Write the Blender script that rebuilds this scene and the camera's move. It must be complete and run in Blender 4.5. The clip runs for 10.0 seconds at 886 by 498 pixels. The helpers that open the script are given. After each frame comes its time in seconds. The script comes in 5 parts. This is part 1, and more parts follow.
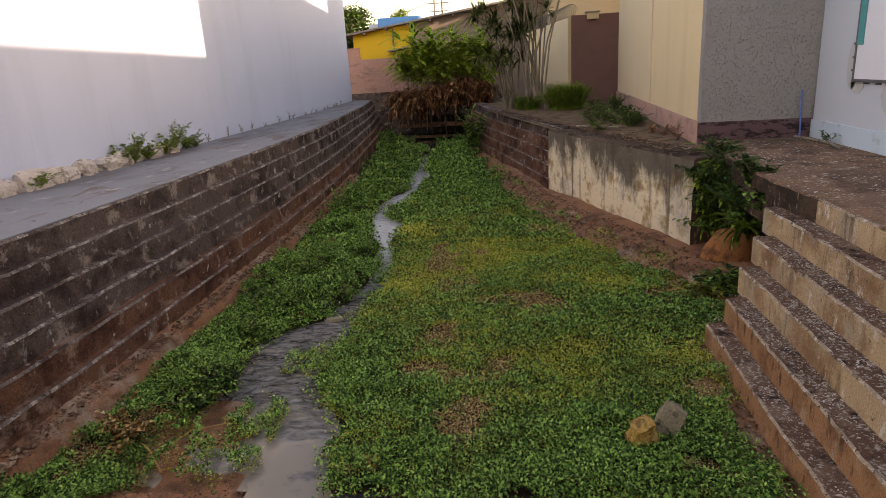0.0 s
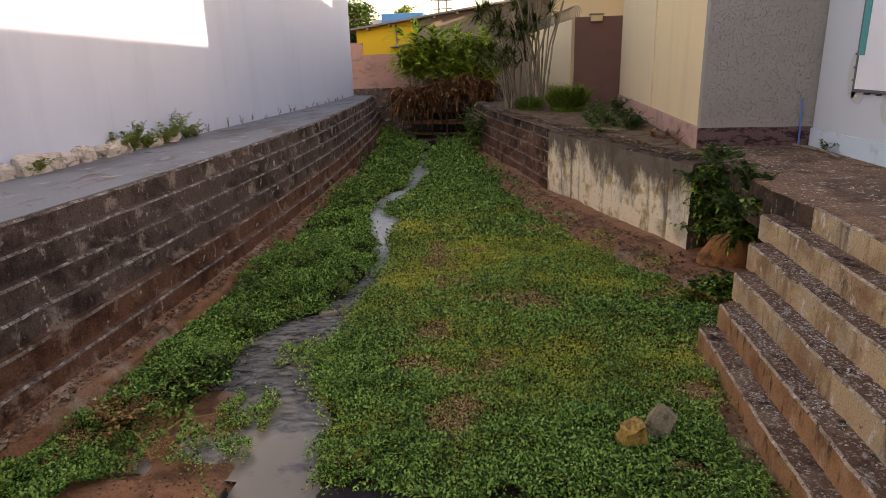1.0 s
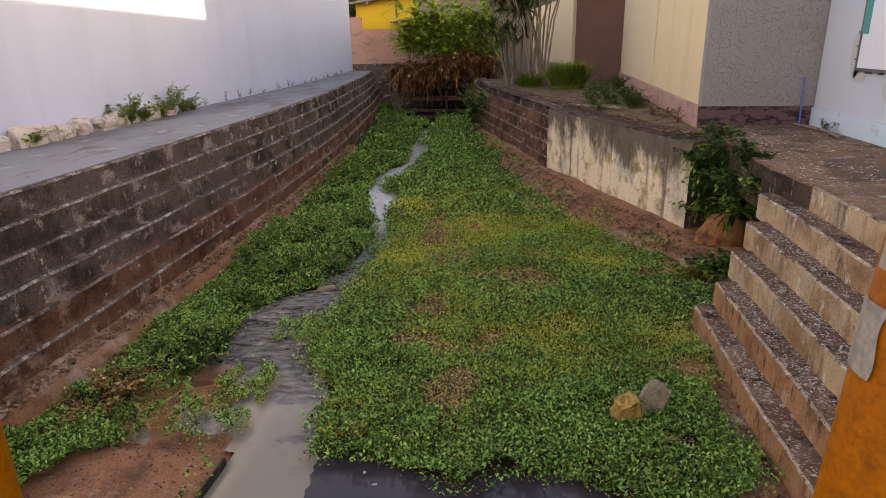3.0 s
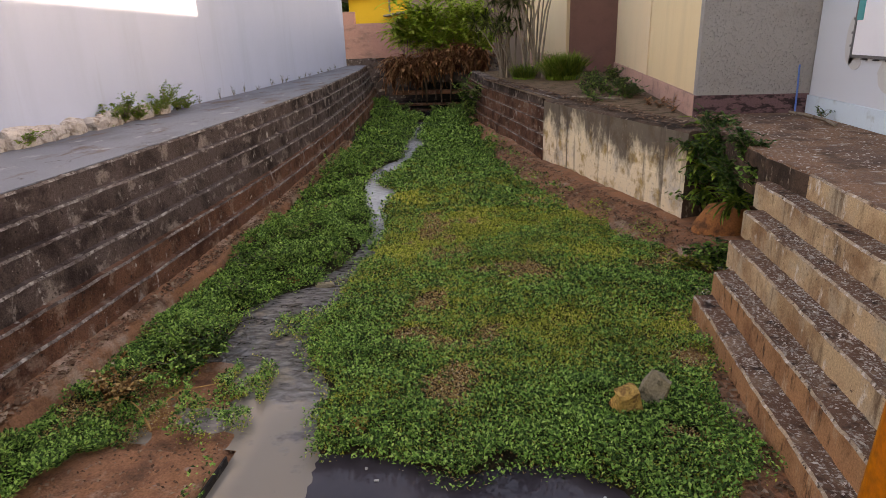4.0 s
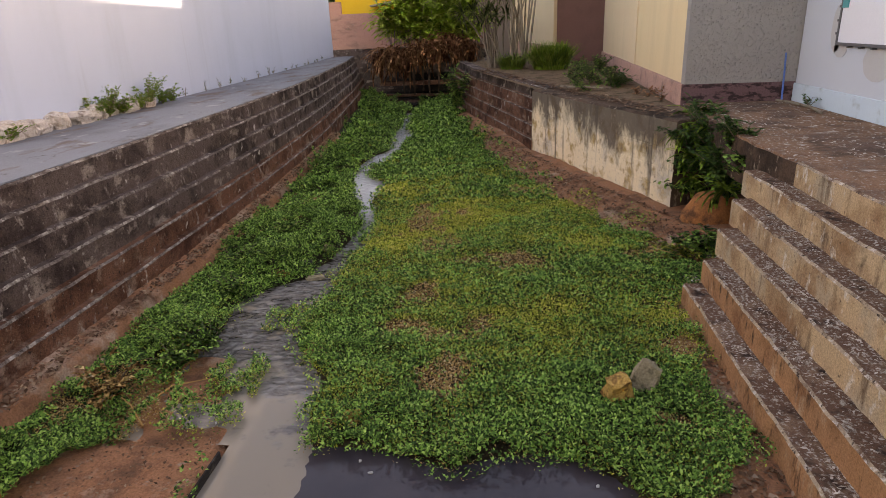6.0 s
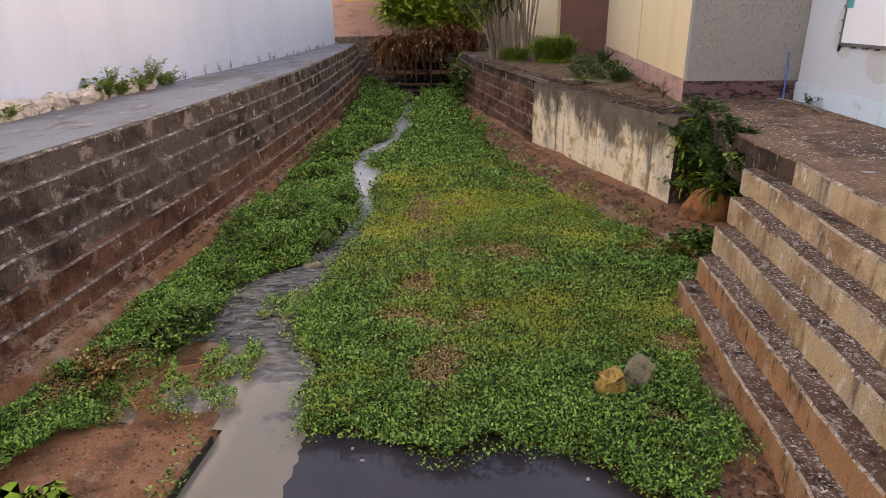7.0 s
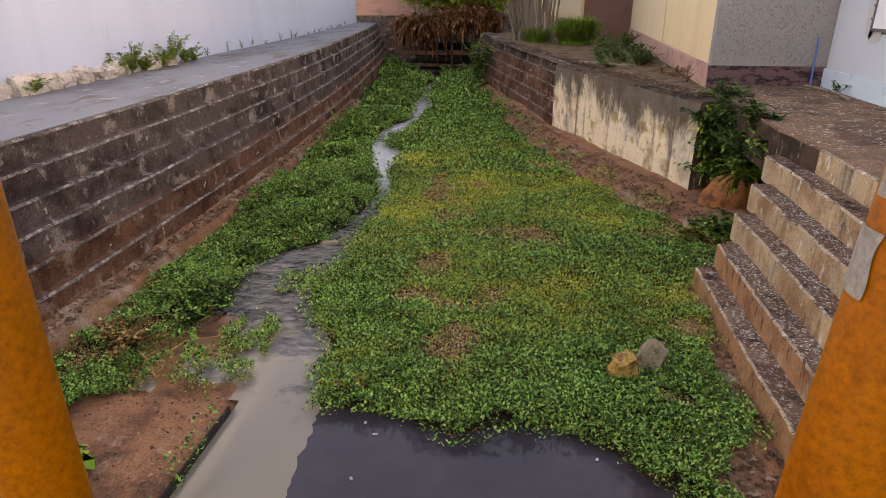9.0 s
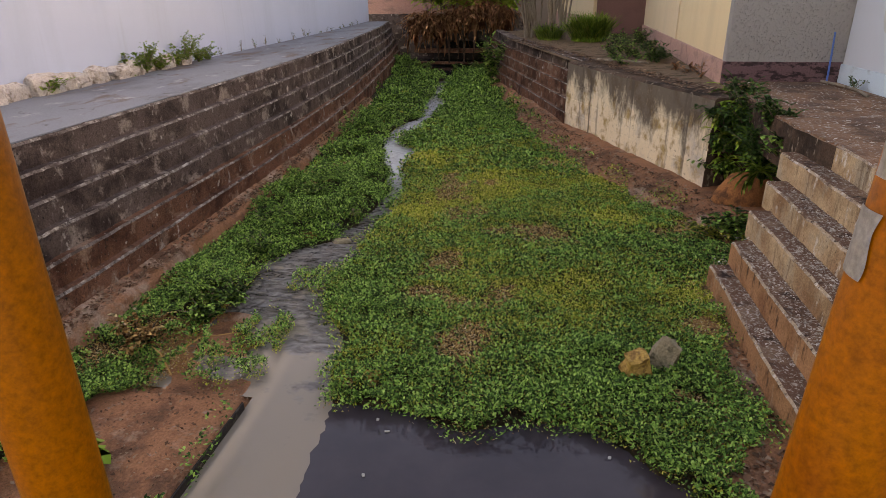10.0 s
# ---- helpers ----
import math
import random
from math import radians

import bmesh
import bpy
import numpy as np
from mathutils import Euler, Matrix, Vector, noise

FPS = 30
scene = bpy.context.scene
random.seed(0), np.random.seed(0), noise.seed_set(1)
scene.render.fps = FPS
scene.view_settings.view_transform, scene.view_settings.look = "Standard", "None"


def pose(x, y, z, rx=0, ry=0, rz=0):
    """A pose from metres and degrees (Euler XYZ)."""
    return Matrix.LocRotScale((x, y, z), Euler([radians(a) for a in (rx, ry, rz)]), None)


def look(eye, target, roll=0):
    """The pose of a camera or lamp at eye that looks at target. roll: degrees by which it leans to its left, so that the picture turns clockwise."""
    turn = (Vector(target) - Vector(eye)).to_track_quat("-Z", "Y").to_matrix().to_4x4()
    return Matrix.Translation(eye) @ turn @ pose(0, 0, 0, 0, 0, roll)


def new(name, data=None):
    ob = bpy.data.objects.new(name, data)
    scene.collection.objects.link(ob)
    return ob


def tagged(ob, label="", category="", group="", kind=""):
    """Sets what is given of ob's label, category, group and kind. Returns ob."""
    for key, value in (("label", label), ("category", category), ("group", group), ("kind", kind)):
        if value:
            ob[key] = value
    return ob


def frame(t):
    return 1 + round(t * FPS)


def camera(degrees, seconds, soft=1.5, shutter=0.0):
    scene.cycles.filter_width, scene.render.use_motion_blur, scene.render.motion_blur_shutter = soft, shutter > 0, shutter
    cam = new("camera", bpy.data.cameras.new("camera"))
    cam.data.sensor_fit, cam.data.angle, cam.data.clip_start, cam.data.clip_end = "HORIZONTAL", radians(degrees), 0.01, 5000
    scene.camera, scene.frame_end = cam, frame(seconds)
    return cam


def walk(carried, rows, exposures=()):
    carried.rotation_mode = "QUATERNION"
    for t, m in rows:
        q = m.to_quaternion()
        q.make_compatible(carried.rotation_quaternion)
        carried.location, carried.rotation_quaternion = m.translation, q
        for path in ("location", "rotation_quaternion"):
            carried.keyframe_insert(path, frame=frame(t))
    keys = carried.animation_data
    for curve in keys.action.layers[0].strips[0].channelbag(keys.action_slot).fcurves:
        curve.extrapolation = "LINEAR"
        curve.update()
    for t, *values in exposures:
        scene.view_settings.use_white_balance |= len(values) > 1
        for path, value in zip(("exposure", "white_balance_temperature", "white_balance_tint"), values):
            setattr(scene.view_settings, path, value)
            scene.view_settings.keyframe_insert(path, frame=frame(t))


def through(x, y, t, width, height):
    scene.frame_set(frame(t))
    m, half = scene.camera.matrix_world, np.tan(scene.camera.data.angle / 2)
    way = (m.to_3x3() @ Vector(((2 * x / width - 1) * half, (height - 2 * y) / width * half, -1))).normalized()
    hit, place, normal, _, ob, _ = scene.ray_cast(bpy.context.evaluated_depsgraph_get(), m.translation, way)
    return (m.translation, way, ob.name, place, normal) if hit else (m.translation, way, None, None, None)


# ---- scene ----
STOPS = [(0, 2.02), (1.5, 2.05), (2.5, 2.35), (4, 2.32), (5, 2.25), (7, 2.6), (8.5, 2.7), (9, 2.6), (9.5, 2.37), (10, 2.32)]
KELVIN, TINT = 9850, 30
cam = camera(70.96, 10.0, soft=0.6)
PATH = [
    (0, (0.0275, 0.0305, 2.8961), (-0.2444, 1.9323, 2.3402), -3.46),
    (0.5, (0.0324, 0.0256, 2.8948), (-0.2355, 1.9268, 2.3348), -2.78),
    (1, (0.0351, 0.0196, 2.8891), (-0.2279, 1.9207, 2.3264), -1.67),
    (1.5, (0.0380, 0.0099, 2.8853), (-0.2226, 1.9106, 2.32), -0.78),
    (2, (0.0412, 0.0046, 2.8834), (-0.2188, 1.8994, 2.2985), -0.60),
    (2.5, (0.0425, 0.0032, 2.8676), (-0.2161, 1.8899, 2.2565), -0.72),
    (4, (0.0372, 0.0195, 2.8699), (-0.2113, 1.895, 2.2212), -2.06),
    (4.5, (0.0317, 0.0234, 2.8739), (-0.2082, 1.8983, 2.2203), -2.32),
    (5, (0.028, 0.0255, 2.8763), (-0.2024, 1.8999, 2.2178), -2.67),
    (5.5, (0.0264, 0.0252, 2.8724), (-0.1952, 1.8981, 2.2067), -2.77),
    (7, (0.0272, 0.0268, 2.8732), (-0.1791, 1.8868, 2.1676), -0.89),
    (7.5, (0.0316, 0.0191, 2.8661), (-0.1727, 1.8741, 2.147), 0.07),
    (8, (0.0304, 0.0146, 2.8615), (-0.173, 1.8651, 2.1307), 0.77),
    (8.5, (0.0371, -0.0012, 2.8584), (-0.1824, 1.841, 2.1113), 0.69),
    (9, (0.0376, -0.0089, 2.8621), (-0.2205, 1.8242, 2.1051), -0.13),
    (9.5, (0.0404, -0.0169, 2.8587), (-0.2431, 1.8124, 2.1015), -0.43),
    (10, (0.0412, -0.0134, 2.859), (-0.2555, 1.8118, 2.0971), -0.61),
]
walk(cam, [(t, look(eye, target, roll)) for t, eye, target, roll in PATH], [(t, s, KELVIN, TINT) for t, s in STOPS])

# ---- light ----
SUN_EL, SUN_AZ = 14.0, -14.6  # degrees: height, and turn from +x towards +y
world = bpy.data.worlds.new("world")
scene.world = world
world.use_nodes = True
wn = world.node_tree
sky = wn.nodes.new("ShaderNodeTexSky")
sky.sky_type = "NISHITA"
sky.sun_disc = False
sky.sun_elevation = radians(SUN_EL)
sky.sun_rotation = radians(90 - SUN_AZ)
sky.air_density, sky.dust_density, sky.ozone_density = 1.0, 1.2, 1.0
wn.links.new(sky.outputs[0], wn.nodes["Background"].inputs[0])
wn.nodes["Background"].inputs[1].default_value = 0.15
sun = new("sun", bpy.data.lights.new("sun", "SUN"))
sun.data.energy, sun.data.angle, sun.data.color = 2.5, radians(0.6), (1.0, 0.93, 0.82)
sx, sy, sz = (math.cos(radians(SUN_EL)) * math.cos(radians(SUN_AZ)), math.cos(radians(SUN_EL)) * math.sin(radians(SUN_AZ)), math.sin(radians(SUN_EL)))
sun.matrix_world = look((20 * sx, 20 * sy, 20 * sz), (0, 0, 0))

# ---- materials ----
def material(name, rough=0.9, metal=0.0):
    m = bpy.data.materials.new(name)
    m.use_nodes = True
    b = m.node_tree.nodes["Principled BSDF"]
    b.inputs["Roughness"].default_value, b.inputs["Metallic"].default_value = rough, metal
    b.inputs["Specular IOR Level"].default_value = 0.12 if rough > 0.75 else 0.3
    return m, m.node_tree, b


def n_noise(t, scale, detail=6, rough=0.6, stretch=(1, 1, 1), distort=0.0):
    co, mp, no = t.nodes.new("ShaderNodeTexCoord"), t.nodes.new("ShaderNodeMapping"), t.nodes.new("ShaderNodeTexNoise")
    mp.inputs["Scale"].default_value = stretch
    no.inputs["Scale"].default_value, no.inputs["Detail"].default_value = scale, detail
    no.inputs["Roughness"].default_value, no.inputs["Distortion"].default_value = rough, distort
    t.links.new(co.outputs["Object"], mp.inputs[0])
    t.links.new(mp.outputs[0], no.inputs["Vector"])
    return no.outputs["Fac"]


def n_ramp(t, fac, stops):
    r = t.nodes.new("ShaderNodeValToRGB")
    els = r.color_ramp.elements
    while len(els) < len(stops):
        els.new(0.5)
    for e, (p, c) in zip(els, stops):
        e.position = p
        e.color = (*c, 1) if len(c) == 3 else (c[0], c[0], c[0], 1)
    t.links.new(fac, r.inputs[0])
    return r.outputs[0]


def n_mix(t, fac, a, b, blend="MIX"):
    m = t.nodes.new("ShaderNodeMix")
    m.data_type, m.blend_type = "RGBA", blend
    for socket, v in ((m.inputs[0], fac), (m.inputs[6], a), (m.inputs[7], b)):
        if isinstance(v, bpy.types.NodeSocket):
            t.links.new(v, socket)
        elif isinstance(v, (int, float)):
            socket.default_value = v
        else:
            socket.default_value = (*v, 1)
    return m.outputs[2]


def n_bump(t, b, height, strength, distance):
    n = t.nodes.new("ShaderNodeBump")
    n.inputs["Strength"].default_value, n.inputs["Distance"].default_value = strength, distance
    t.links.new(height, n.inputs["Height"])
    t.links.new(n.outputs[0], b.inputs["Normal"])


def layered(name, base, spots, rough=0.9, grain=60, bump=0.4, depth=0.01, fleck=0.7):
    """A base of two tones, then spots (scale, low, high, colour, stretch), then fine grain and relief."""
    m, t, b = material(name, rough)
    col = n_mix(t, n_noise(t, 1.3), base[0], base[1])
    for scale, lo, hi, c, st in spots:
        f = n_ramp(t, n_noise(t, scale, 8, 0.65, st), [(lo, (0.0,)), (hi, (1.0,))])
        col = n_mix(t, f, col, c)
    g = n_noise(t, grain, 4, 0.7)
    col = n_mix(t, fleck, col, n_ramp(t, g, [(0.32, (0.45,)), (0.68, (1.15,))]), "MULTIPLY")
    t.links.new(col, b.inputs["Base Color"])
    n_bump(t, b, g, bump, depth)
    return m


ONE, VERT, FLATS = (1, 1, 1), (1, 1, 0.12), (0.4, 0.4, 1)
M_WHITE = layered("white_wall_paint", ((0.405, 0.475, 0.60), (0.445, 0.515, 0.64)), [(0.9, 0.52, 0.75, (0.375, 0.44, 0.55), VERT), (5, 0.6, 0.8, (0.38, 0.44, 0.54), (1, 1, 0.05))], 0.85, 120, 0.1, 0.003, 0.12)
M_PLASTER = layered("bare_lime_plaster", ((0.55, 0.52, 0.46), (0.66, 0.63, 0.56)), [(7, 0.5, 0.65, (0.3, 0.25, 0.18), ONE)], 0.95, 40, 0.6, 0.02)
def channel_wall(name, lo, hi, pale):
    return layered(name, (lo, hi), [
        (1.1, 0.48, 0.62, (lo[0] * 0.5, lo[1] * 0.46, lo[2] * 0.45), ONE), (2.8, 0.55, 0.63, pale, (1, 1, 1.3)), (1.7, 0.52, 0.72, (lo[0] * 0.3, lo[1] * 0.28, lo[2] * 0.26), (1, 1, 1.2)),
        (6, 0.61, 0.69, (0.40, 0.34, 0.30), (1, 1, 0.5)), (22, 0.58, 0.68, (0.035, 0.026, 0.023), (1, 1, 0.8)), (5, 0.64, 0.68, (0.55, 0.49, 0.43), (1, 1, 0.9)), (30, 0.65, 0.71, (0.48, 0.41, 0.36), ONE)], 0.95, 45, 1.0, 0.025)


M_STEP_L = channel_wall("dark_stained_concrete", (0.10, 0.070, 0.062), (0.19, 0.138, 0.12), (0.34, 0.27, 0.23))
M_STEP_LOW = channel_wall("mud_stained_concrete", (0.16, 0.072, 0.045), (0.26, 0.125, 0.08), (0.30, 0.19, 0.14))
M_TREAD_L = layered("lichened_tread", ((0.15, 0.115, 0.10), (0.27, 0.22, 0.19)), [(7, 0.50, 0.62, (0.52, 0.46, 0.40), ONE), (2.4, 0.50, 0.60, (0.09, 0.062, 0.052), ONE), (26, 0.52, 0.62, (0.07, 0.05, 0.04), ONE)], 0.95, 60, 0.8, 0.02)
M_LEDGE = layered("worn_grey_screed", ((0.145, 0.155, 0.175), (0.19, 0.205, 0.23)), [(0.8, 0.50, 0.60, (0.12, 0.125, 0.14), (1, 0.5, 1)), (1.6, 0.56, 0.63, (0.12, 0.085, 0.075), (1.4, 0.5, 1)), (3.5, 0.60, 0.66, (0.27, 0.275, 0.28), (1, 0.5, 1)), (4.5, 0.62, 0.68, (0.07, 0.06, 0.06), ONE)], 0.75, 70, 0.3, 0.008, 0.45)
M_STEP_R = layered("buff_concrete_riser", ((0.54, 0.355, 0.195), (0.64, 0.475, 0.31)), [
    (1.0, 0.48, 0.64, (0.31, 0.17, 0.09), ONE), (2.2, 0.52, 0.68, (0.46, 0.38, 0.28), (1, 1, 0.6)), (6, 0.56, 0.70, (0.17, 0.105, 0.065), (1, 1, 0.16)), (3, 0.58, 0.70, (0.10, 0.065, 0.045), (1, 1, 0.5)), (5, 0.60, 0.66, (0.68, 0.60, 0.50), (1, 1, 0.5)), (20, 0.60, 0.7, (0.14, 0.09, 0.06), ONE)], 0.9, 60, 0.8, 0.015)
M_STEP_RLOW = layered("mud_stained_riser", ((0.38, 0.18, 0.085), (0.48, 0.26, 0.14)), [
    (1.3, 0.50, 0.64, (0.22, 0.10, 0.05), ONE), (5, 0.55, 0.68, (0.52, 0.38, 0.26), (1, 1, 0.3)), (12, 0.56, 0.66, (0.09, 0.05, 0.03), (1, 1, 0.3))], 0.9, 60, 0.6, 0.012)
M_TREAD_R = layered("rubbly_tread", ((0.17, 0.085, 0.055), (0.25, 0.14, 0.095)), [(3, 0.50, 0.66, (0.34, 0.21, 0.14), ONE), (32, 0.55, 0.62, (0.50, 0.42, 0.35), ONE), (9, 0.58, 0.66, (0.60, 0.53, 0.46), (1.6, 1, 1)), (5, 0.56, 0.68, (0.05, 0.033, 0.028), ONE)], 0.95, 80, 1.0, 0.03)
M_NOSE_R = layered("crumbling_nosing", ((0.42, 0.30, 0.20), (0.56, 0.44, 0.33)), [(4, 0.48, 0.60, (0.16, 0.09, 0.06), ONE), (16, 0.52, 0.62, (0.70, 0.62, 0.54), ONE), (24, 0.56, 0.64, (0.07, 0.045, 0.035), ONE)], 0.95, 60, 1.0, 0.02)
M_SLAB = layered("brown_stained_slab", ((0.24, 0.118, 0.066), (0.33, 0.185, 0.115)), [(5, 0.60, 0.66, (0.58, 0.52, 0.46), (0.7, 1.4, 1)), (24, 0.56, 0.62, (0.42, 0.36, 0.31), ONE), (2.5, 0.5, 0.64, (0.13, 0.075, 0.05), ONE), (1.2, 0.45, 0.7, (0.12, 0.08, 0.065), ONE)], 0.9, 70, 0.5, 0.01)
def stained_cream():
    m, t, b = material("blackened_cream_render", 0.92)
    col = n_mix(t, n_noise(t, 1.5), (0.78, 0.62, 0.40), (0.86, 0.76, 0.60))
    col = n_mix(t, n_ramp(t, n_noise(t, 3, 6), [(0.50, (0.0,)), (0.62, (1.0,))]), col, (0.46, 0.31, 0.14))
    col = n_mix(t, n_ramp(t, n_noise(t, 1.4, 8, 0.7), [(0.52, (0.0,)), (0.66, (0.85,))]), col, (0.50, 0.46, 0.41))
    co, sp = t.nodes.new("ShaderNodeTexCoord"), t.nodes.new("ShaderNodeSeparateXYZ")
    t.links.new(co.outputs["Object"], sp.inputs[0])
    runs = t.nodes.new("ShaderNodeMath")
    runs.operation = "MULTIPLY_ADD"
    runs.inputs[1].default_value = 0.42
    t.links.new(sp.outputs["Z"], runs.inputs[0])
    t.links.new(n_ramp(t, n_noise(t, 2.0, 12, 0.75, (1, 1, 0.45)), [(0.3, (0.27,)), (0.7, (0.74,))]), runs.inputs[2])
    col = n_mix(t, n_ramp(t, runs.outputs[0], [(0.80, (0.0,)), (0.92, (0.5,)), (1.08, (0.9,))]), col, (0.085, 0.066, 0.054))
    col = n_mix(t, n_ramp(t, n_noise(t, 12, 8, 0.75), [(0.56, (0.0,)), (0.66, (0.75,))]), col, (0.26, 0.21, 0.17))
    col = n_mix(t, n_ramp(t, n_noise(t, 5, 6, 0.6, (1, 1, 0.05)), [(0.57, (0.0,)), (0.66, (0.8,))]), col, (0.10, 0.08, 0.065))
    g = n_noise(t, 50, 4, 0.7)
    col = n_mix(t, 0.4, col, n_ramp(t, g, [(0.3, (0.6,)), (0.7, (1.0,))]), "MULTIPLY")
    t.links.new(col, b.inputs["Base Color"])
    n_bump(t, b, g, 0.5, 0.012)
    return m


M_CREAMW = stained_cream()
M_YELLOW = layered("pale_yellow_paint", ((0.68, 0.52, 0.31), (0.74, 0.575, 0.35)), [(1.0, 0.5, 0.8, (0.58, 0.45, 0.28), VERT)], 0.8, 80, 0.15, 0.004, 0.2)
M_PALE = layered("faded_cream_paint", ((0.68, 0.52, 0.33), (0.73, 0.565, 0.365)), [(1.0, 0.5, 0.8, (0.62, 0.49, 0.32), VERT)], 0.8, 80, 0.15, 0.004, 0.2)
M_PINKSK = layered("dusty_pink_skirting", ((0.48, 0.27, 0.215), (0.55, 0.33, 0.265)), [(3, 0.52, 0.7, (0.26, 0.17, 0.14), ONE)], 0.85, 60, 0.4, 0.008)
M_MAROON = layered("dull_maroon_paint", ((0.235, 0.122, 0.108), (0.27, 0.145, 0.13)), [(2, 0.5, 0.75, (0.20, 0.11, 0.10), ONE)], 0.8, 60, 0.3, 0.006)
M_DARKSK = layered("dark_red_skirting", ((0.15, 0.08, 0.085), (0.19, 0.11, 0.11)), [(7, 0.50, 0.56, (0.05, 0.03, 0.03), (0.6, 1, 1.4))], 0.8, 50, 0.5, 0.01)
def lumpy_render():
    m, t, b = material("rough_grey_render", 0.9)
    lumps = n_ramp(t, n_noise(t, 26, 2, 0.5), [(0.54, (0.0,)), (0.80, (1.0,))])
    col = n_mix(t, n_noise(t, 1.6), (0.285, 0.262, 0.245), (0.34, 0.315, 0.293))
    col = n_mix(t, n_ramp(t, n_noise(t, 2.2, 6), [(0.55, (0.0,)), (0.75, (0.6,))]), col, (0.24, 0.215, 0.20))
    t.links.new(col, b.inputs["Base Color"])
    fine = n_mix(t, 0.25, lumps, n_noise(t, 70, 4, 0.7))
    n_bump(t, b, fine, 1.0, 0.035)
    return m


M_GREY = lumpy_render()
M_OFFW = layered("off_white_wall", ((0.50, 0.545, 0.59), (0.54, 0.585, 0.63)), [(1, 0.55, 0.8, (0.66, 0.65, 0.62), VERT)], 0.8, 90, 0.1, 0.003, 0.2)
M_BLUESK = layered("pale_blue_skirting", ((0.48, 0.60, 0.68), (0.54, 0.66, 0.72)), [(4, 0.55, 0.7, (0.36, 0.42, 0.44), ONE)], 0.7, 80, 0.2, 0.004, 0.2)
M_MUD = layered("red_brown_mud", ((0.34, 0.145, 0.075), (0.43, 0.205, 0.115)), [(2.4, 0.48, 0.64, (0.17, 0.085, 0.052), ONE), (1.6, 0.55, 0.66, (0.50, 0.34, 0.25), ONE), (11, 0.62, 0.7, (0.36, 0.25, 0.19), ONE)], 0.8, 50, 0.8, 0.03)
M_SOIL = layered("dark_soil", ((0.022, 0.018, 0.010), (0.045, 0.033, 0.018)), [(3, 0.5, 0.65, (0.07, 0.048, 0.028), ONE)], 0.95, 50, 0.8, 0.03)


def foliage(name, stops, rough_=0.45, through=0.07):
    m, t, b = material(name, rough_ + 0.15)
    b.inputs["Specular IOR Level"].default_value = 0.12
    g = t.nodes.new("ShaderNodeNewGeometry")
    col = n_ramp(t, g.outputs["Random Per Island"], stops)
    patch = n_ramp(t, n_noise(t, 0.7, 3), [(0.35, (0.6,)), (0.65, (1.0,))])
    t.links.new(n_mix(t, 0.6, col, patch, "MULTIPLY"), b.inputs["Base Color"])
    tr = t.nodes.new("ShaderNodeBsdfTranslucent")
    t.links.new(col, tr.inputs[0])
    mx = t.nodes.new("ShaderNodeMixShader")
    mx.inputs[0].default_value = through
    t.links.new(b.outputs[0], mx.inputs[1])
    t.links.new(tr.outputs[0], mx.inputs[2])
    t.links.new(mx.outputs[0], t.nodes["Material Output"].inputs[0])
    return m


M_CRESS = foliage("cress_leaf", [(0.0, (0.010, 0.026, 0.003)), (0.36, (0.046, 0.118, 0.023)), (0.7, (0.175, 0.37, 0.065)), (1.0, (0.38, 0.58, 0.14))])
M_LAWN = foliage("mat_leaf", [(0.0, (0.025, 0.05, 0.005)), (0.3, (0.20, 0.255, 0.028)), (0.75, (0.48, 0.51, 0.07)), (1.0, (0.70, 0.58, 0.16))])
M_DRY = foliage("dry_leaf", [(0.0, (0.20, 0.095, 0.035)), (0.5, (0.46, 0.26, 0.10)), (0.88, (0.60, 0.42, 0.18)), (1.0, (0.76, 0.66, 0.48))], 0.8, 0.15)
M_FROND = foliage("dead_frond", [(0.0, (0.20, 0.08, 0.04)), (0.5, (0.44, 0.20, 0.10)), (1.0, (0.72, 0.40, 0.21))], 0.8, 0.2)
M_BROAD = foliage("broad_leaf", [(0.0, (0.22, 0.40, 0.04)), (0.4, (0.42, 0.64, 0.07)), (1.0, (0.66, 0.80, 0.18))], 0.4, 0.5)
M_YUCCA = foliage("yucca_leaf", [(0.0, (0.04, 0.07, 0.015)), (0.6, (0.15, 0.21, 0.05)), (1.0, (0.30, 0.36, 0.12))], 0.5)
M_DARKLEAF = foliage("dark_leaf", [(0.0, (0.024, 0.068, 0.014)), (0.6, (0.056, 0.137, 0.029)), (1.0, (0.128, 0.228, 0.050))], 0.4)
M_GRASS = foliage("tall_grass", [(0.0, (0.091, 0.185, 0.023)), (0.6, (0.182, 0.333, 0.035)), (1.0, (0.364, 0.445, 0.094))], 0.5)
M_STEM = layered("pale_stem", ((0.24, 0.19, 0.14), (0.34, 0.28, 0.22)), [(8, 0.5, 0.65, (0.14, 0.10, 0.07), (1, 1, 0.3))], 0.9, 60, 0.5, 0.01)
M_STONE_Y = layered("ochre_block", ((0.48, 0.27, 0.07), (0.56, 0.36, 0.12)), [(14, 0.52, 0.62, (0.25, 0.14, 0.05), ONE)], 0.9, 50, 0.8, 0.015)
M_STONE_G = layered("grey_block", ((0.26, 0.22, 0.15), (0.33, 0.28, 0.19)), [(12, 0.52, 0.64, (0.13, 0.11, 0.07), ONE)], 0.9, 50, 0.8, 0.015)
M_RUBBLE = layered("pale_rubble", ((0.52, 0.47, 0.42), (0.62, 0.57, 0.52)), [(9, 0.52, 0.64, (0.28, 0.23, 0.19), ONE)], 0.95, 50, 0.8, 0.02)
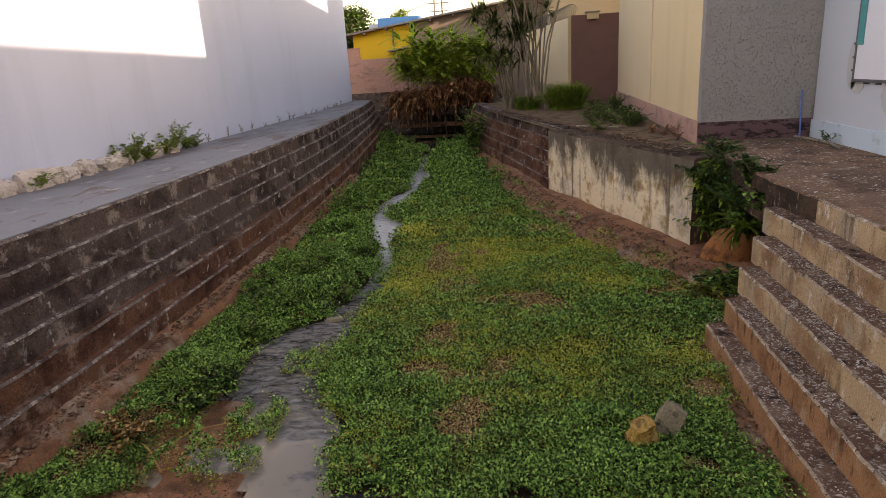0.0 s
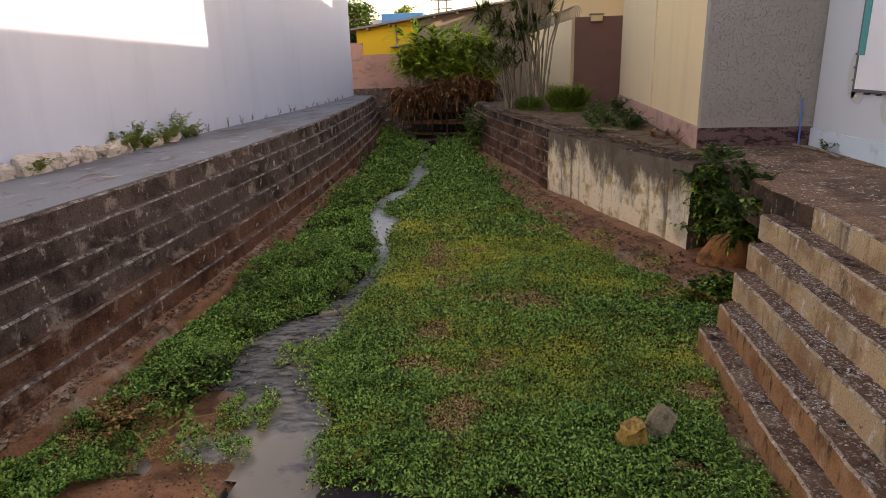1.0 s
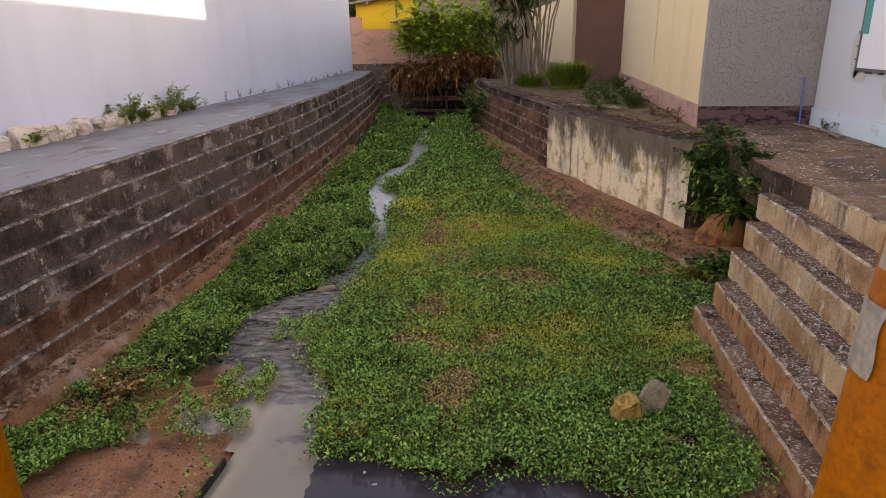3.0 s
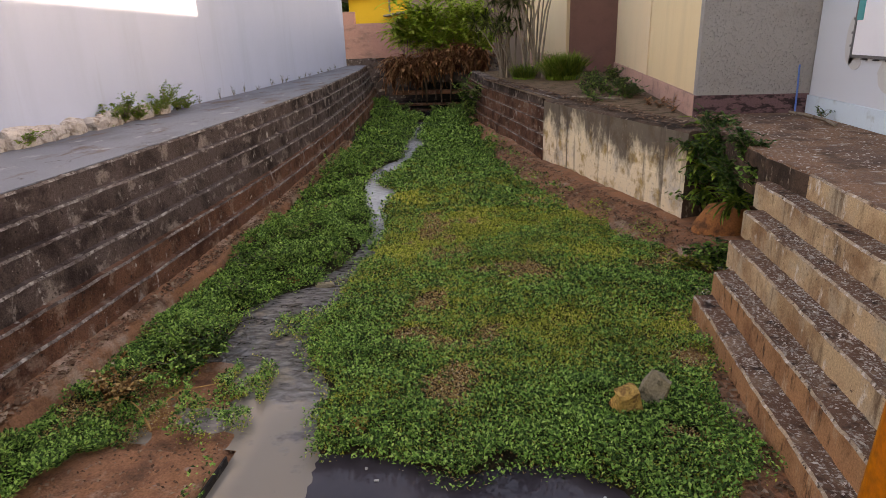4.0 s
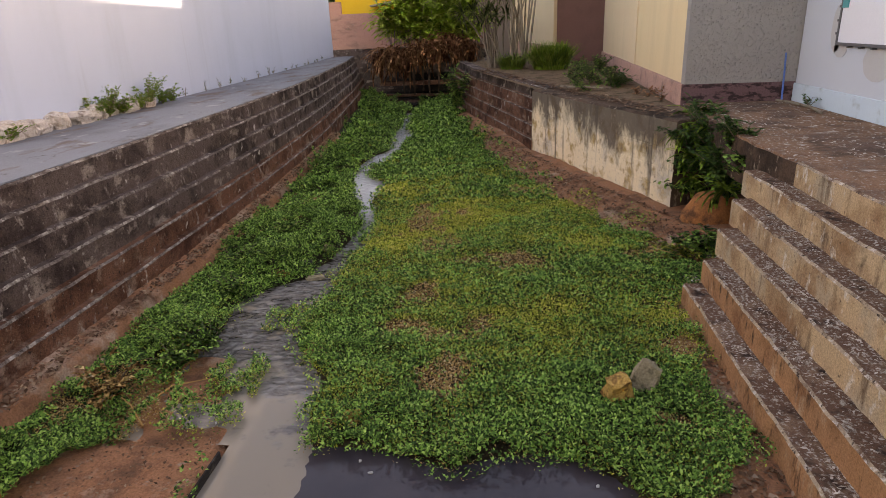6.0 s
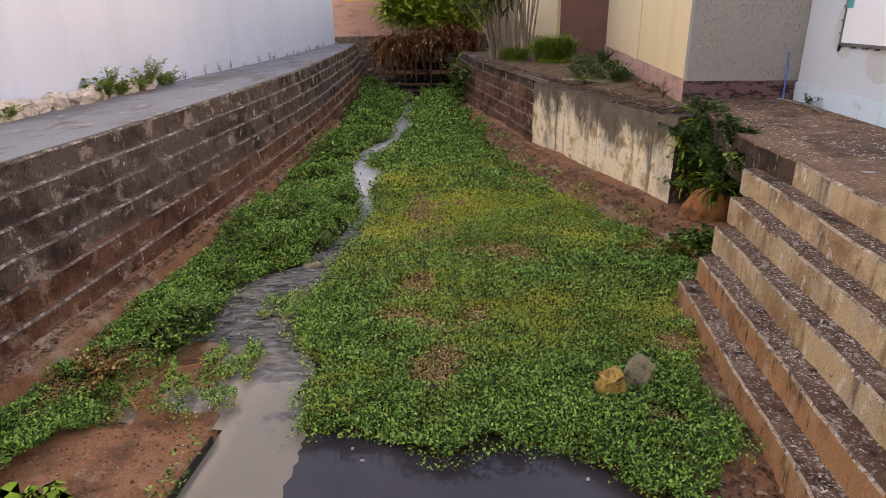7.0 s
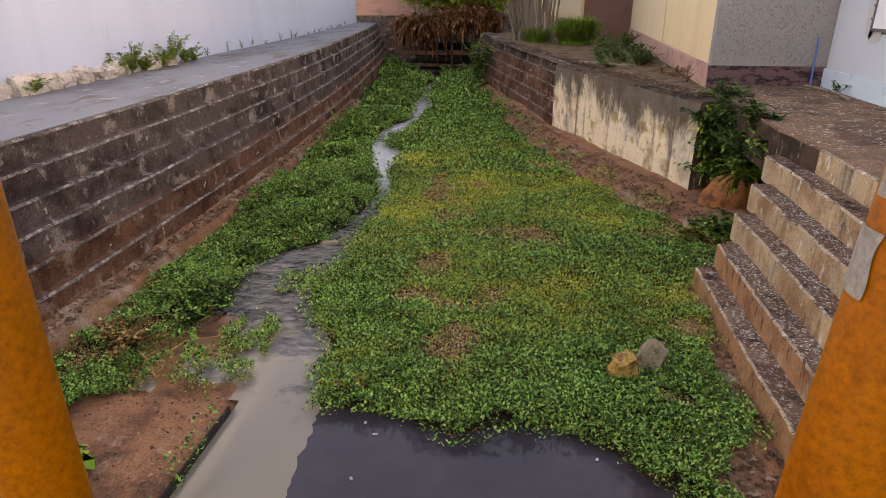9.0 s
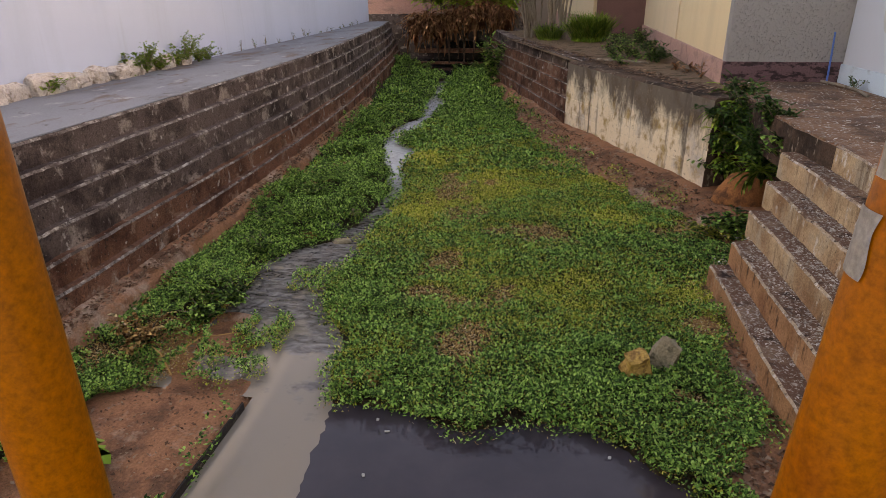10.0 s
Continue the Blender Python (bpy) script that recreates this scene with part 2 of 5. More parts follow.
M_RUST = layered("iron_stained_concrete", ((0.36, 0.13, 0.045), (0.46, 0.19, 0.075)), [(6, 0.5, 0.66, (0.16, 0.07, 0.035), ONE)], 0.8, 50, 0.7, 0.015)
M_BLACK = layered("black_plastic", ((0.012, 0.012, 0.013), (0.02, 0.02, 0.02)), [], 0.35, 30, 0.4, 0.01)
M_LITTER = layered("pale_litter", ((0.36, 0.35, 0.33), (0.46, 0.45, 0.42)), [], 0.7, 30, 0.3, 0.005)
M_ORANGE = layered("orange_gloss_paint", ((0.29, 0.078, 0.0003), (0.33, 0.094, 0.0003)), [(11, 0.52, 0.74, (0.23, 0.054, 0.0003), ONE), (34, 0.64, 0.8, (0.22, 0.05, 0.0003), ONE), (110, 0.67, 0.73, (0.10, 0.032, 0.006), ONE)], 0.5, 300, 0.15, 0.001)
M_ORANGE.node_tree.nodes["Principled BSDF"].inputs["Specular IOR Level"].default_value = 0.1
M_BARE = layered("bare_grey_metal", ((0.22, 0.20, 0.18), (0.29, 0.27, 0.24)), [(60, 0.5, 0.7, (0.22, 0.18, 0.14), ONE)], 0.6, 300, 0.2, 0.001)
M_DECK = layered("deck_concrete", ((0.25, 0.24, 0.22), (0.32, 0.31, 0.29)), [(3, 0.5, 0.7, (0.18, 0.17, 0.16), ONE)], 0.9, 60, 0.4, 0.01)
M_FARYEL = layered("strong_yellow_paint", ((0.70, 0.42, 0.035), (0.76, 0.48, 0.05)), [(1, 0.55, 0.8, (0.62, 0.38, 0.05), VERT)], 0.8, 60, 0.2, 0.004, 0.2)
M_TAUPE = layered("taupe_wall_paint", ((0.27, 0.20, 0.16), (0.31, 0.23, 0.18)), [(1.5, 0.5, 0.8, (0.24, 0.17, 0.13), ONE)], 0.85, 60, 0.2, 0.004, 0.2)
M_BLUE = layered("blue_painted_panel", ((0.02, 0.14, 0.36), (0.03, 0.17, 0.42)), [], 0.6, 40, 0.2, 0.004)
M_SHEET = layered("weathered_sheet_roof", ((0.22, 0.20, 0.18), (0.30, 0.27, 0.24)), [(3, 0.5, 0.7, (0.16, 0.11, 0.08), ONE)], 0.7, 60, 0.2, 0.004)
M_WIRE = layered("dull_wire", ((0.10, 0.10, 0.10), (0.16, 0.15, 0.15)), [], 0.5, 60, 0.1, 0.002)
M_TEAL = layered("teal_trim", ((0.03, 0.28, 0.28), (0.04, 0.32, 0.32)), [], 0.5, 60, 0.1, 0.002, 0.2)
M_PANEL = layered("white_panel", ((0.72, 0.72, 0.76), (0.78, 0.78, 0.80)), [], 0.5, 60, 0.05, 0.002, 0.2)
M_PATCH = layered("grey_mortar_patch", ((0.46, 0.46, 0.45), (0.52, 0.52, 0.51)), [], 0.9, 60, 0.3, 0.004, 0.2)
M_BLUEPIPE = layered("blue_plastic_pipe", ((0.06, 0.16, 0.48), (0.08, 0.20, 0.54)), [], 0.4, 60, 0.1, 0.002)
M_PINKB = layered("faded_pink_block", ((0.50, 0.26, 0.20), (0.58, 0.32, 0.26)), [(4, 0.52, 0.7, (0.30, 0.18, 0.15), FLATS), (11, 0.6, 0.7, (0.5, 0.38, 0.34), ONE)], 0.9, 60, 0.4, 0.008)
# near black; also paints the shade inside the culvert mouth
M_NEARBLACK = layered("near_black_film", ((0.035, 0.03, 0.028), (0.07, 0.06, 0.055)), [(9, 0.56, 0.7, (0.2, 0.17, 0.14), ONE)], 0.95, 60, 0.4, 0.008)


def water(name, colour, dark, rough_, ripple, scale, stretch):
    m, t, b = material(name, rough_)
    t.links.new(n_mix(t, n_ramp(t, n_noise(t, 1.6, 4), [(0.4, (0.0,)), (0.65, (1.0,))]), colour, dark), b.inputs["Base Color"])
    b.inputs["IOR"].default_value, b.inputs["Specular IOR Level"].default_value = 1.33, 0.5
    n_bump(t, b, n_noise(t, scale, 3, 0.5, stretch, 1.4), ripple, 0.2)
    return m


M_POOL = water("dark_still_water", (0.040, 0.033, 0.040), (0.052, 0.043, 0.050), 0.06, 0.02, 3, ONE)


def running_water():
    """Pale still silt near the bridge that turns to rippling water upstream; sky reflection painted in."""
    m, t, b = material("silty_sky_tinted_water", 0.07)
    co, sp = t.nodes.new("ShaderNodeTexCoord"), t.nodes.new("ShaderNodeSeparateXYZ")
    t.links.new(co.outputs["Object"], sp.inputs[0])
    along = t.nodes.new("ShaderNodeMath")
    along.operation = "MULTIPLY_ADD"
    along.inputs[1].default_value = 0.1
    t.links.new(sp.outputs["Y"], along.inputs[0])
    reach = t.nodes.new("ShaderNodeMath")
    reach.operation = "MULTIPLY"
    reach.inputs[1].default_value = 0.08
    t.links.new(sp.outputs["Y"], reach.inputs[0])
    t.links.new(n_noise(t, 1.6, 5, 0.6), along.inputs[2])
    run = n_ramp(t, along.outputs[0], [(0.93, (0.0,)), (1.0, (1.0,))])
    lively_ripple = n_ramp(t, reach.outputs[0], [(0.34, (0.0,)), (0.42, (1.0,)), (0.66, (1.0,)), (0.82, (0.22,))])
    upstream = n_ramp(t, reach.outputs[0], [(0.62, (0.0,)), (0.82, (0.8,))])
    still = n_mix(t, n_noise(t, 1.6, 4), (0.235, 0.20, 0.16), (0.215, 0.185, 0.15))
    # ripple lights and darks are painted into the colour as stretched noise
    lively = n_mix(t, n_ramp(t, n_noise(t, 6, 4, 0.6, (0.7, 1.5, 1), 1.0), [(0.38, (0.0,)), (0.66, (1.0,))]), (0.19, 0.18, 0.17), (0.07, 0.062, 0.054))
    # paler far reach painted in place of the reflected sky
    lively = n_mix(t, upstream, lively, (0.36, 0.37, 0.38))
    t.links.new(n_mix(t, run, still, lively), b.inputs["Base Color"])
    b.inputs["IOR"].default_value = 1.33
    bump = t.nodes.new("ShaderNodeBump")
    bump.inputs["Distance"].default_value = 0.12
    t.links.new(lively_ripple, bump.inputs["Strength"])
    t.links.new(n_noise(t, 5.5, 2, 0.4, (1.0, 1.6, 1), 1.2), bump.inputs["Height"])
    t.links.new(bump.outputs[0], b.inputs["Normal"])
    return m


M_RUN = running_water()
M_SIDE = layered("dark_weathered_edge", ((0.085, 0.052, 0.037), (0.14, 0.09, 0.064)), [(2, 0.48, 0.6, (0.045, 0.03, 0.022), ONE), (12, 0.58, 0.66, (0.32, 0.26, 0.2), (1, 1, 0.4))], 0.95, 50, 0.8, 0.02)
M_SHELF = layered("littered_soil", ((0.17, 0.105, 0.065), (0.25, 0.165, 0.11)), [(4, 0.5, 0.62, (0.08, 0.06, 0.03), ONE), (18, 0.58, 0.66, (0.36, 0.28, 0.18), ONE)], 0.95, 45, 0.9, 0.03)
M_GRIT = foliage("pale_grit", [(0.0, (0.16, 0.10, 0.07)), (0.35, (0.40, 0.31, 0.25)), (1.0, (0.74, 0.66, 0.58))], 0.9, 0.0)
M_CRUMB = foliage("earth_crumb", [(0.0, (0.07, 0.035, 0.02)), (0.6, (0.22, 0.12, 0.075)), (1.0, (0.40, 0.28, 0.19))], 0.9, 0.0)

# ---- building helpers ----
def mesh_object(name, bm, mats, parent=None, label="", smooth=False):
    me = bpy.data.meshes.new(name)
    bm.normal_update()
    bm.to_mesh(me)
    bm.free()
    for m in mats if isinstance(mats, (list, tuple)) else [mats]:
        me.materials.append(m)
    if smooth:
        me.polygons.foreach_set("use_smooth", [True] * len(me.polygons))
    ob = new(name, me)
    ob.parent = parent
    return tagged(ob, label)


part = mesh_object


def thing(name, at=(0, 0, 0)):
    ob = new(name)
    ob.location = at
    ob.empty_display_size = 0.1
    return ob


def box(bm, lo, hi, bevel=0.0, m=None, mat=0):
    c, s = (Vector(lo) + Vector(hi)) / 2, Vector(hi) - Vector(lo)
    made = bmesh.ops.create_cube(bm, size=1.0, matrix=(m or Matrix()) @ Matrix.Translation(c) @ Matrix.Diagonal((*s, 1)))
    fs = {f for v in made["verts"] for f in v.link_faces}
    if bevel:
        es = {e for v in made["verts"] for e in v.link_edges}
        out = bmesh.ops.bevel(bm, geom=list(es), offset=bevel, segments=2, affect="EDGES", profile=0.6)
        fs = set(out["faces"]) | {f for f in fs if f.is_valid}
    for f in fs:
        f.material_index = mat
    return bm


def a_box(lo, hi, bevel=0.0, m=None):
    return box(bmesh.new(), lo, hi, bevel, m)


def grid_mesh(rows, closed=False):
    """A bmesh skin over rows of points."""
    bm = bmesh.new()
    vs = [[bm.verts.new(p) for p in row] for row in rows]
    for a, b in zip(vs, vs[1:]):
        for i in range(len(a) - (0 if closed else 1)):
            j = (i + 1) % len(a)
            bm.faces.new((a[i], a[j], b[j], b[i]))
    return bm


def ease(y, table):
    ys, vs = zip(*table)
    return float(np.interp(y, ys, vs))


def soft_curve(y, table, r=1.2):
    return sum(ease(y + d * r, table) for d in (-1, -0.5, 0, 0.5, 1)) / 5


def rough(x, y, z, s=1.0):
    return noise.noise(Vector((x, y, z)) * s)


# ---- the channel ----
BEND = [(-6, 0), (5, 0), (9, -0.14), (12, -0.30), (16, -0.65), (19, -1.05), (26, -2.0), (30, -2.75)]
def bend(y):
    return soft_curve(y, BEND)


LEDGE_Z, SLAB_Z = 1.66, 1.5
COURSES = 6
FOOT_X, TOP_X = -4.08, -4.55


def stepped_wall_left():
    wall = thing("wall_left", (-4.5, 8, 0))
    tagged(wall, "tall stepped channel wall of dark stained concrete courses", "wall", kind="structure")
    ys = np.concatenate([np.arange(-4, 2, 0.5), np.arange(2, 12, 0.06), np.arange(12, 30.01, 0.2)])
    h = (LEDGE_Z - 0.16) / COURSES
    for k in range(COURSES):
        z0, z1 = (0.16 if k else -0.3) + k * h * (1 if k else 0), 0.16 + (k + 1) * h
        if k:
            z0 = 0.16 + k * h
        x = FOOT_X - 0.02 - k * (FOOT_X - TOP_X - 0.02) / (COURSES - 1)
        rows = []
        for y in ys:
            b = bend(y)
            w = 0.014 * rough(y, k * 5, 0, 1.1) + 0.005 * rough(y, k * 9, 3, 11)
            dz = 0.010 * rough(y, k * 3, 7, 2) + 0.010 * rough(y, k, 2, 13)
            xf = x + b + w
            rows.append([(xf, y, z0 - 0.03), (xf, y, (z0 + z1) / 2), (xf, y, z1 - 0.025 + dz), (xf - 0.018, y, z1 + dz), (xf - 0.09, y, z1 + 0.006 + dz * 0.5), (xf - 0.16, y, z1 - 0.01)])
        bm = grid_mesh(rows)
        for n, f in enumerate(bm.faces):
            f.material_index = 1 if n % 5 == 2 else 0
        bmesh.ops.reverse_faces(bm, faces=bm.faces)
        bm.normal_update()
        ob = part("course", bm, [M_STEP_L if k > 1 else M_STEP_LOW, M_TREAD_L])
        ob.parent, ob.matrix_parent_inverse = wall, Matrix.Translation(wall.location).inverted()
    # mud ledge along the foot
    rows = []
    for y in np.arange(-4, 17.01, 0.07):
        b = bend(y)
        w = 0.06 * rough(y, 1, 2, 0.9) + 0.04 * rough(y, 4, 2, 4) + 0.02 * rough(y, 4, 7, 11)
        z = 0.17 + 0.03 * rough(y, 9, 2, 1.2) + 0.02 * rough(y, 3, 8, 9)
        rows.append([(FOOT_X - 0.1 + b, y, z + 0.06), (FOOT_X + 0.05 + b, y, z + 0.02 + 0.02 * rough(y, 3, 3, 5)), (FOOT_X + 0.16 + b + w, y, z), (FOOT_X + 0.2 + b + w, y, z - 0.05), (FOOT_X + 0.24 + b + w, y, -0.2)])
    bm = grid_mesh(rows)
    bmesh.ops.reverse_faces(bm, faces=bm.faces)
    foot = part("footing", bm, M_MUD, None, "red-brown mud caked footing", True)
    foot.parent, foot.matrix_parent_inverse = wall, Matrix.Translation(wall.location).inverted()


def ledge_left():
    rows = []
    for y in np.arange(-4, 30.01, 0.4):
        b = bend(y)
        z = LEDGE_Z
        rows.append([(TOP_X - 0.03 + b, y, z - 0.1), (TOP_X - 0.03 + b + 0.008 * rough(y, 2, 2, 4), y, z + 0.012), (TOP_X - 0.8 + b, y, z + 0.02), (-9.5, y, z + 0.03)])
    bm = grid_mesh(rows)
    bmesh.ops.reverse_faces(bm, faces=bm.faces)
    tagged(part("pavement_left", bm, M_LEDGE), "worn grey concrete ledge along the white wall", "pavement", kind="structure")


WHITE_LINE = [(-6, -6.45), (6.5, -6.5), (9, -6.6), (12, -6.75), (15.5, -6.93), (20.4, -7.27), (25, -7.7), (29.6, -8.15)]
def white_wall():
    ys = np.arange(-6, 29.61, 0.445)
    rows = []
    for y in ys:
        x = soft_curve(y, WHITE_LINE, 1.0) if y < 29 else -8.12
        rows.append([(x, y, LEDGE_Z - 0.05), (x, y, 4), (x, y, 6.9), (x - 0.25, y, 6.9), (x - 0.25, y, LEDGE_Z - 0.05)])
    bm = grid_mesh(rows, True)
    bm.faces.new([v for v in bm.verts if abs(v.co.y - ys[0]) < 1e-4])
    last = max(v.co.y for v in bm.verts)
    bm.faces.new([v for v in bm.verts if abs(v.co.y - last) < 1e-4])
    bmesh.ops.recalc_face_normals(bm, faces=bm.faces)
    tagged(part("wall_white", bm, M_WHITE), "long smooth white painted boundary wall", "wall", kind="structure")


def stairs_right():
    wall = thing("wall_right", (2.2, 4, 0))
    tagged(wall, "stepped channel wall of buff stained concrete", "wall", kind="structure")
    h, tread = 0.25, 0.195
    ends = [6.2, 6.25, 6.5, 6.75, 7.05, 6.95]
    for k in range(6):
        x = 1.81 + k * tread
        z0, z1 = (k * h, (k + 1) * h) if k else (-0.3, h)
        y1 = ends[k]
        if k == 5:
            y1 = 6.3
        rows = []
        for y in np.concatenate([np.linspace(-4, 1.5, 20), np.linspace(1.6, y1, 180)]):
            w = 0.016 * rough(y, k * 5, 10, 1.5) + 0.007 * rough(y, k * 9, 13, 9)
            dz = 0.012 * rough(y, k * 3, 17, 2) - 0.022 * max(0.0, rough(y, k, 12, 6))
            rows.append([(x + w, y, z0 - 0.03), (x + w, y, (z0 + z1) / 2), (x + w, y, z1 - 0.02 + dz), (x + w + 0.015, y, z1 + dz), (x + 0.12, y, z1 + 0.012 * rough(y, k, 30, 8)), (x + 0.3, y, z1 + 0.01)])
        bm = grid_mesh(rows)
        bm.verts.ensure_lookup_table()
        n = len(rows[0])
        end = bm.verts[-n:]
        low = bm.verts.new((x + 0.3, y1, z0 - 0.03))
        bm.faces.new([*end, low])
        for m, f in enumerate(bm.faces):
            f.material_index = (0, 0, 2, 1, 1)[m % 5] if len(f.verts) == 4 else 0
        bmesh.ops.recalc_face_normals(bm, faces=bm.faces)
        ob = part("course", bm, [M_STEP_R if k > 1 else M_STEP_RLOW, M_TREAD_R if k < 5 else M_SLAB, M_NOSE_R])
        ob.parent, ob.matrix_parent_inverse = wall, Matrix.Translation(wall.location).inverted()


def slab_right():
    def block(pts, z0, z1, bevel):
        bm = bmesh.new()
        top = [bm.verts.new((x, y, z1)) for x, y in pts]
        low = [bm.verts.new((x, y, z0)) for x, y in pts]
        bm.faces.new(top)
        for i in range(len(pts)):
            j = (i + 1) % len(pts)
            bm.faces.new((top[i], low[i], low[j], top[j]))
        bm.faces.new(low[::-1])
        bmesh.ops.recalc_face_normals(bm, faces=bm.faces)
        for f in bm.faces:
            f.material_index = 0 if f.normal.z > 0.5 else 1
        if bevel:
            es = [e for e in bm.edges if all(v in top for v in e.verts)]
            bmesh.ops.bevel(bm, geom=es, offset=bevel, segments=2, affect="EDGES")
        return bm
    edge = [(2.95, 10.3), (2.9, 10.95), (7.5, 10.95), (7.5, -4), (2.83, -4), (2.83, 6.24)]
    line = [(6.24, 2.80), (6.5, 2.765), (7.0, 2.73), (7.6, 2.71), (8.4, 2.74), (9.3, 2.82), (10.3, 2.95)]
    curve = [(ease(y, line) + 0.035 * rough(y, 5, 5, 3) + 0.015 * rough(y, 5, 9, 11), y) for y in np.linspace(6.27, 10.2, 50)]
    top = tagged(part("pavement_right", block(curve + edge, 0.98, SLAB_Z, 0.02), [M_SLAB, M_SIDE]), "brown stained concrete slab beside the buildings", "pavement", kind="structure")
    # recessed body below the slab: near-black top, dark brown sides
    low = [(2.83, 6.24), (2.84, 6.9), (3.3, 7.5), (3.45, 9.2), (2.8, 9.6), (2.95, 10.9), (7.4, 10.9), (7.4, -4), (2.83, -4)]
    tagged(part("wall_under_slab", block(low, -0.3, 0.98, 0), [M_NEARBLACK, M_SIDE]), "dark earth under the overhanging slab", "wall", kind="structure")


def cream_wall():
    wall = thing("retaining_wall", (1.5, 11.8, 0))
    tagged(wall, "blackened cream rendered retaining wall of the channel", "wall", kind="structure")
    a, b = Vector((2.42, 9.35, 0)), Vector((0.52, 14.25, 0))
    n = 40
    rows = []
    side = (b - a).normalized().cross(Vector((0, 0, 1)))
    for i in range(n + 1):
        p = a.lerp(b, i / n)
        row = []
        for z in (-0.3, 0.05, 0.36, 0.40, 0.405, 0.425, 0.43, 0.66, 0.70, 0.705, 0.725, 0.73, 0.98, 1.0, 1.005, 1.025, 1.03, 1.3, 1.42, 1.45):
            w = 0.012 * rough(p.x, p.y, z, 2.5) + (0.014 * (0.5 + rough(p.x, p.y, 3, 2)) if z in (0.405, 0.425, 0.705, 0.725, 1.005, 1.025) else 0)
            lean = 0.0 if z < 1.44 else 0.04
            q = p + side * (w + lean)
            row.append((q.x, q.y, z + (0.02 * rough(p.x, p.y, 8, 3) if z > 1.3 else 0)))
        q = p + side * 0.6
        row.append((q.x, q.y, 1.46))
        rows.append(row)
    bm = grid_mesh(rows)
    n2 = len(rows[0])
    for k, f in enumerate(bm.faces):
        f.material_index = 1 if k % (n2 - 1) >= n2 - 3 else 0
    bm.verts.ensure_lookup_table()
    for base in (0, len(rows) - 1):
        vs = [bm.verts[base * n2 + i] for i in range(n2)]
        q = bm.verts.new((vs[-1].co.x, vs[-1].co.y, -0.3))
        bm.faces.new([*vs, q]).material_index = 1
        bm.verts.ensure_lookup_table()
    bmesh.ops.recalc_face_normals(bm, faces=bm.faces)
    ob = part("render_face", bm, [M_CREAMW, M_SIDE])
    ob.parent, ob.matrix_parent_inverse = wall, Matrix.Translation(wall.location).inverted()


def far_right_wall():
    """Stepped dark wall beyond the cream one."""
    wall = thing("wall_right_far", (-0.4, 17, 0))
    tagged(wall, "low dark stepped concrete channel wall", "wall", kind="structure")
    a, b = Vector((0.62, 14.2, 0)), Vector((-1.35, 21.5, 0))
    side = (b - a).normalized().cross(Vector((0, 0, 1)))
    for k in range(5):
        z0, z1 = (0.1 + k * 0.28 if k else -0.3), 0.1 + (k + 1) * 0.275
        rows = []
        for i in range(61):
            p = (a.lerp(b, i / 40) if i < 41 else b.lerp(Vector((-2.4, 27.1, 0)), (i - 40) / 20)) + side * (k * 0.085 - 0.12)
            w = side * 0.015 * rough(p.x, p.y, k * 4, 2)
            q, r = p + w, p + side * 0.3
            rows.append([(q.x, q.y, z0 - 0.03), (q.x, q.y, (z0 + z1) / 2), (q.x, q.y, z1 - 0.02), (q.x + 0.02, q.y, z1), (r.x, r.y, z1 + 0.01)])
        bm = grid_mesh(rows)
        for n, f in enumerate(bm.faces):
            f.material_index = 1 if n % 4 == 2 else 0
        bmesh.ops.recalc_face_normals(bm, faces=bm.faces)
        ob = part("course", bm, [M_STEP_L if k > 3 else M_STEP_LOW, M_TREAD_L])
        ob.parent, ob.matrix_parent_inverse = wall, Matrix.Translation(wall.location).inverted()
    # soil shelf behind both walls
    bm = bmesh.new()
    pts = [(2.45, 9.35), (0.55, 14.25), (-1.35, 21.5), (-1.9, 26), (0, 27), (3.6, 25), (3.0, 10.9)]
    inner = [(x + 0.12, y) for x, y in pts]
    bm.faces.new([bm.verts.new((x, y, 1.44)) for x, y in inner])
    bmesh.ops.subdivide_edges(bm, edges=bm.edges, cuts=3, use_grid_fill=True)
    bmesh.ops.triangulate(bm, faces=bm.faces)
    bmesh.ops.recalc_face_normals(bm, faces=bm.faces)
    tagged(part("ground_shelf", bm, M_SHELF), "dark soil shelf behind the retaining wall", "ground", kind="structure")


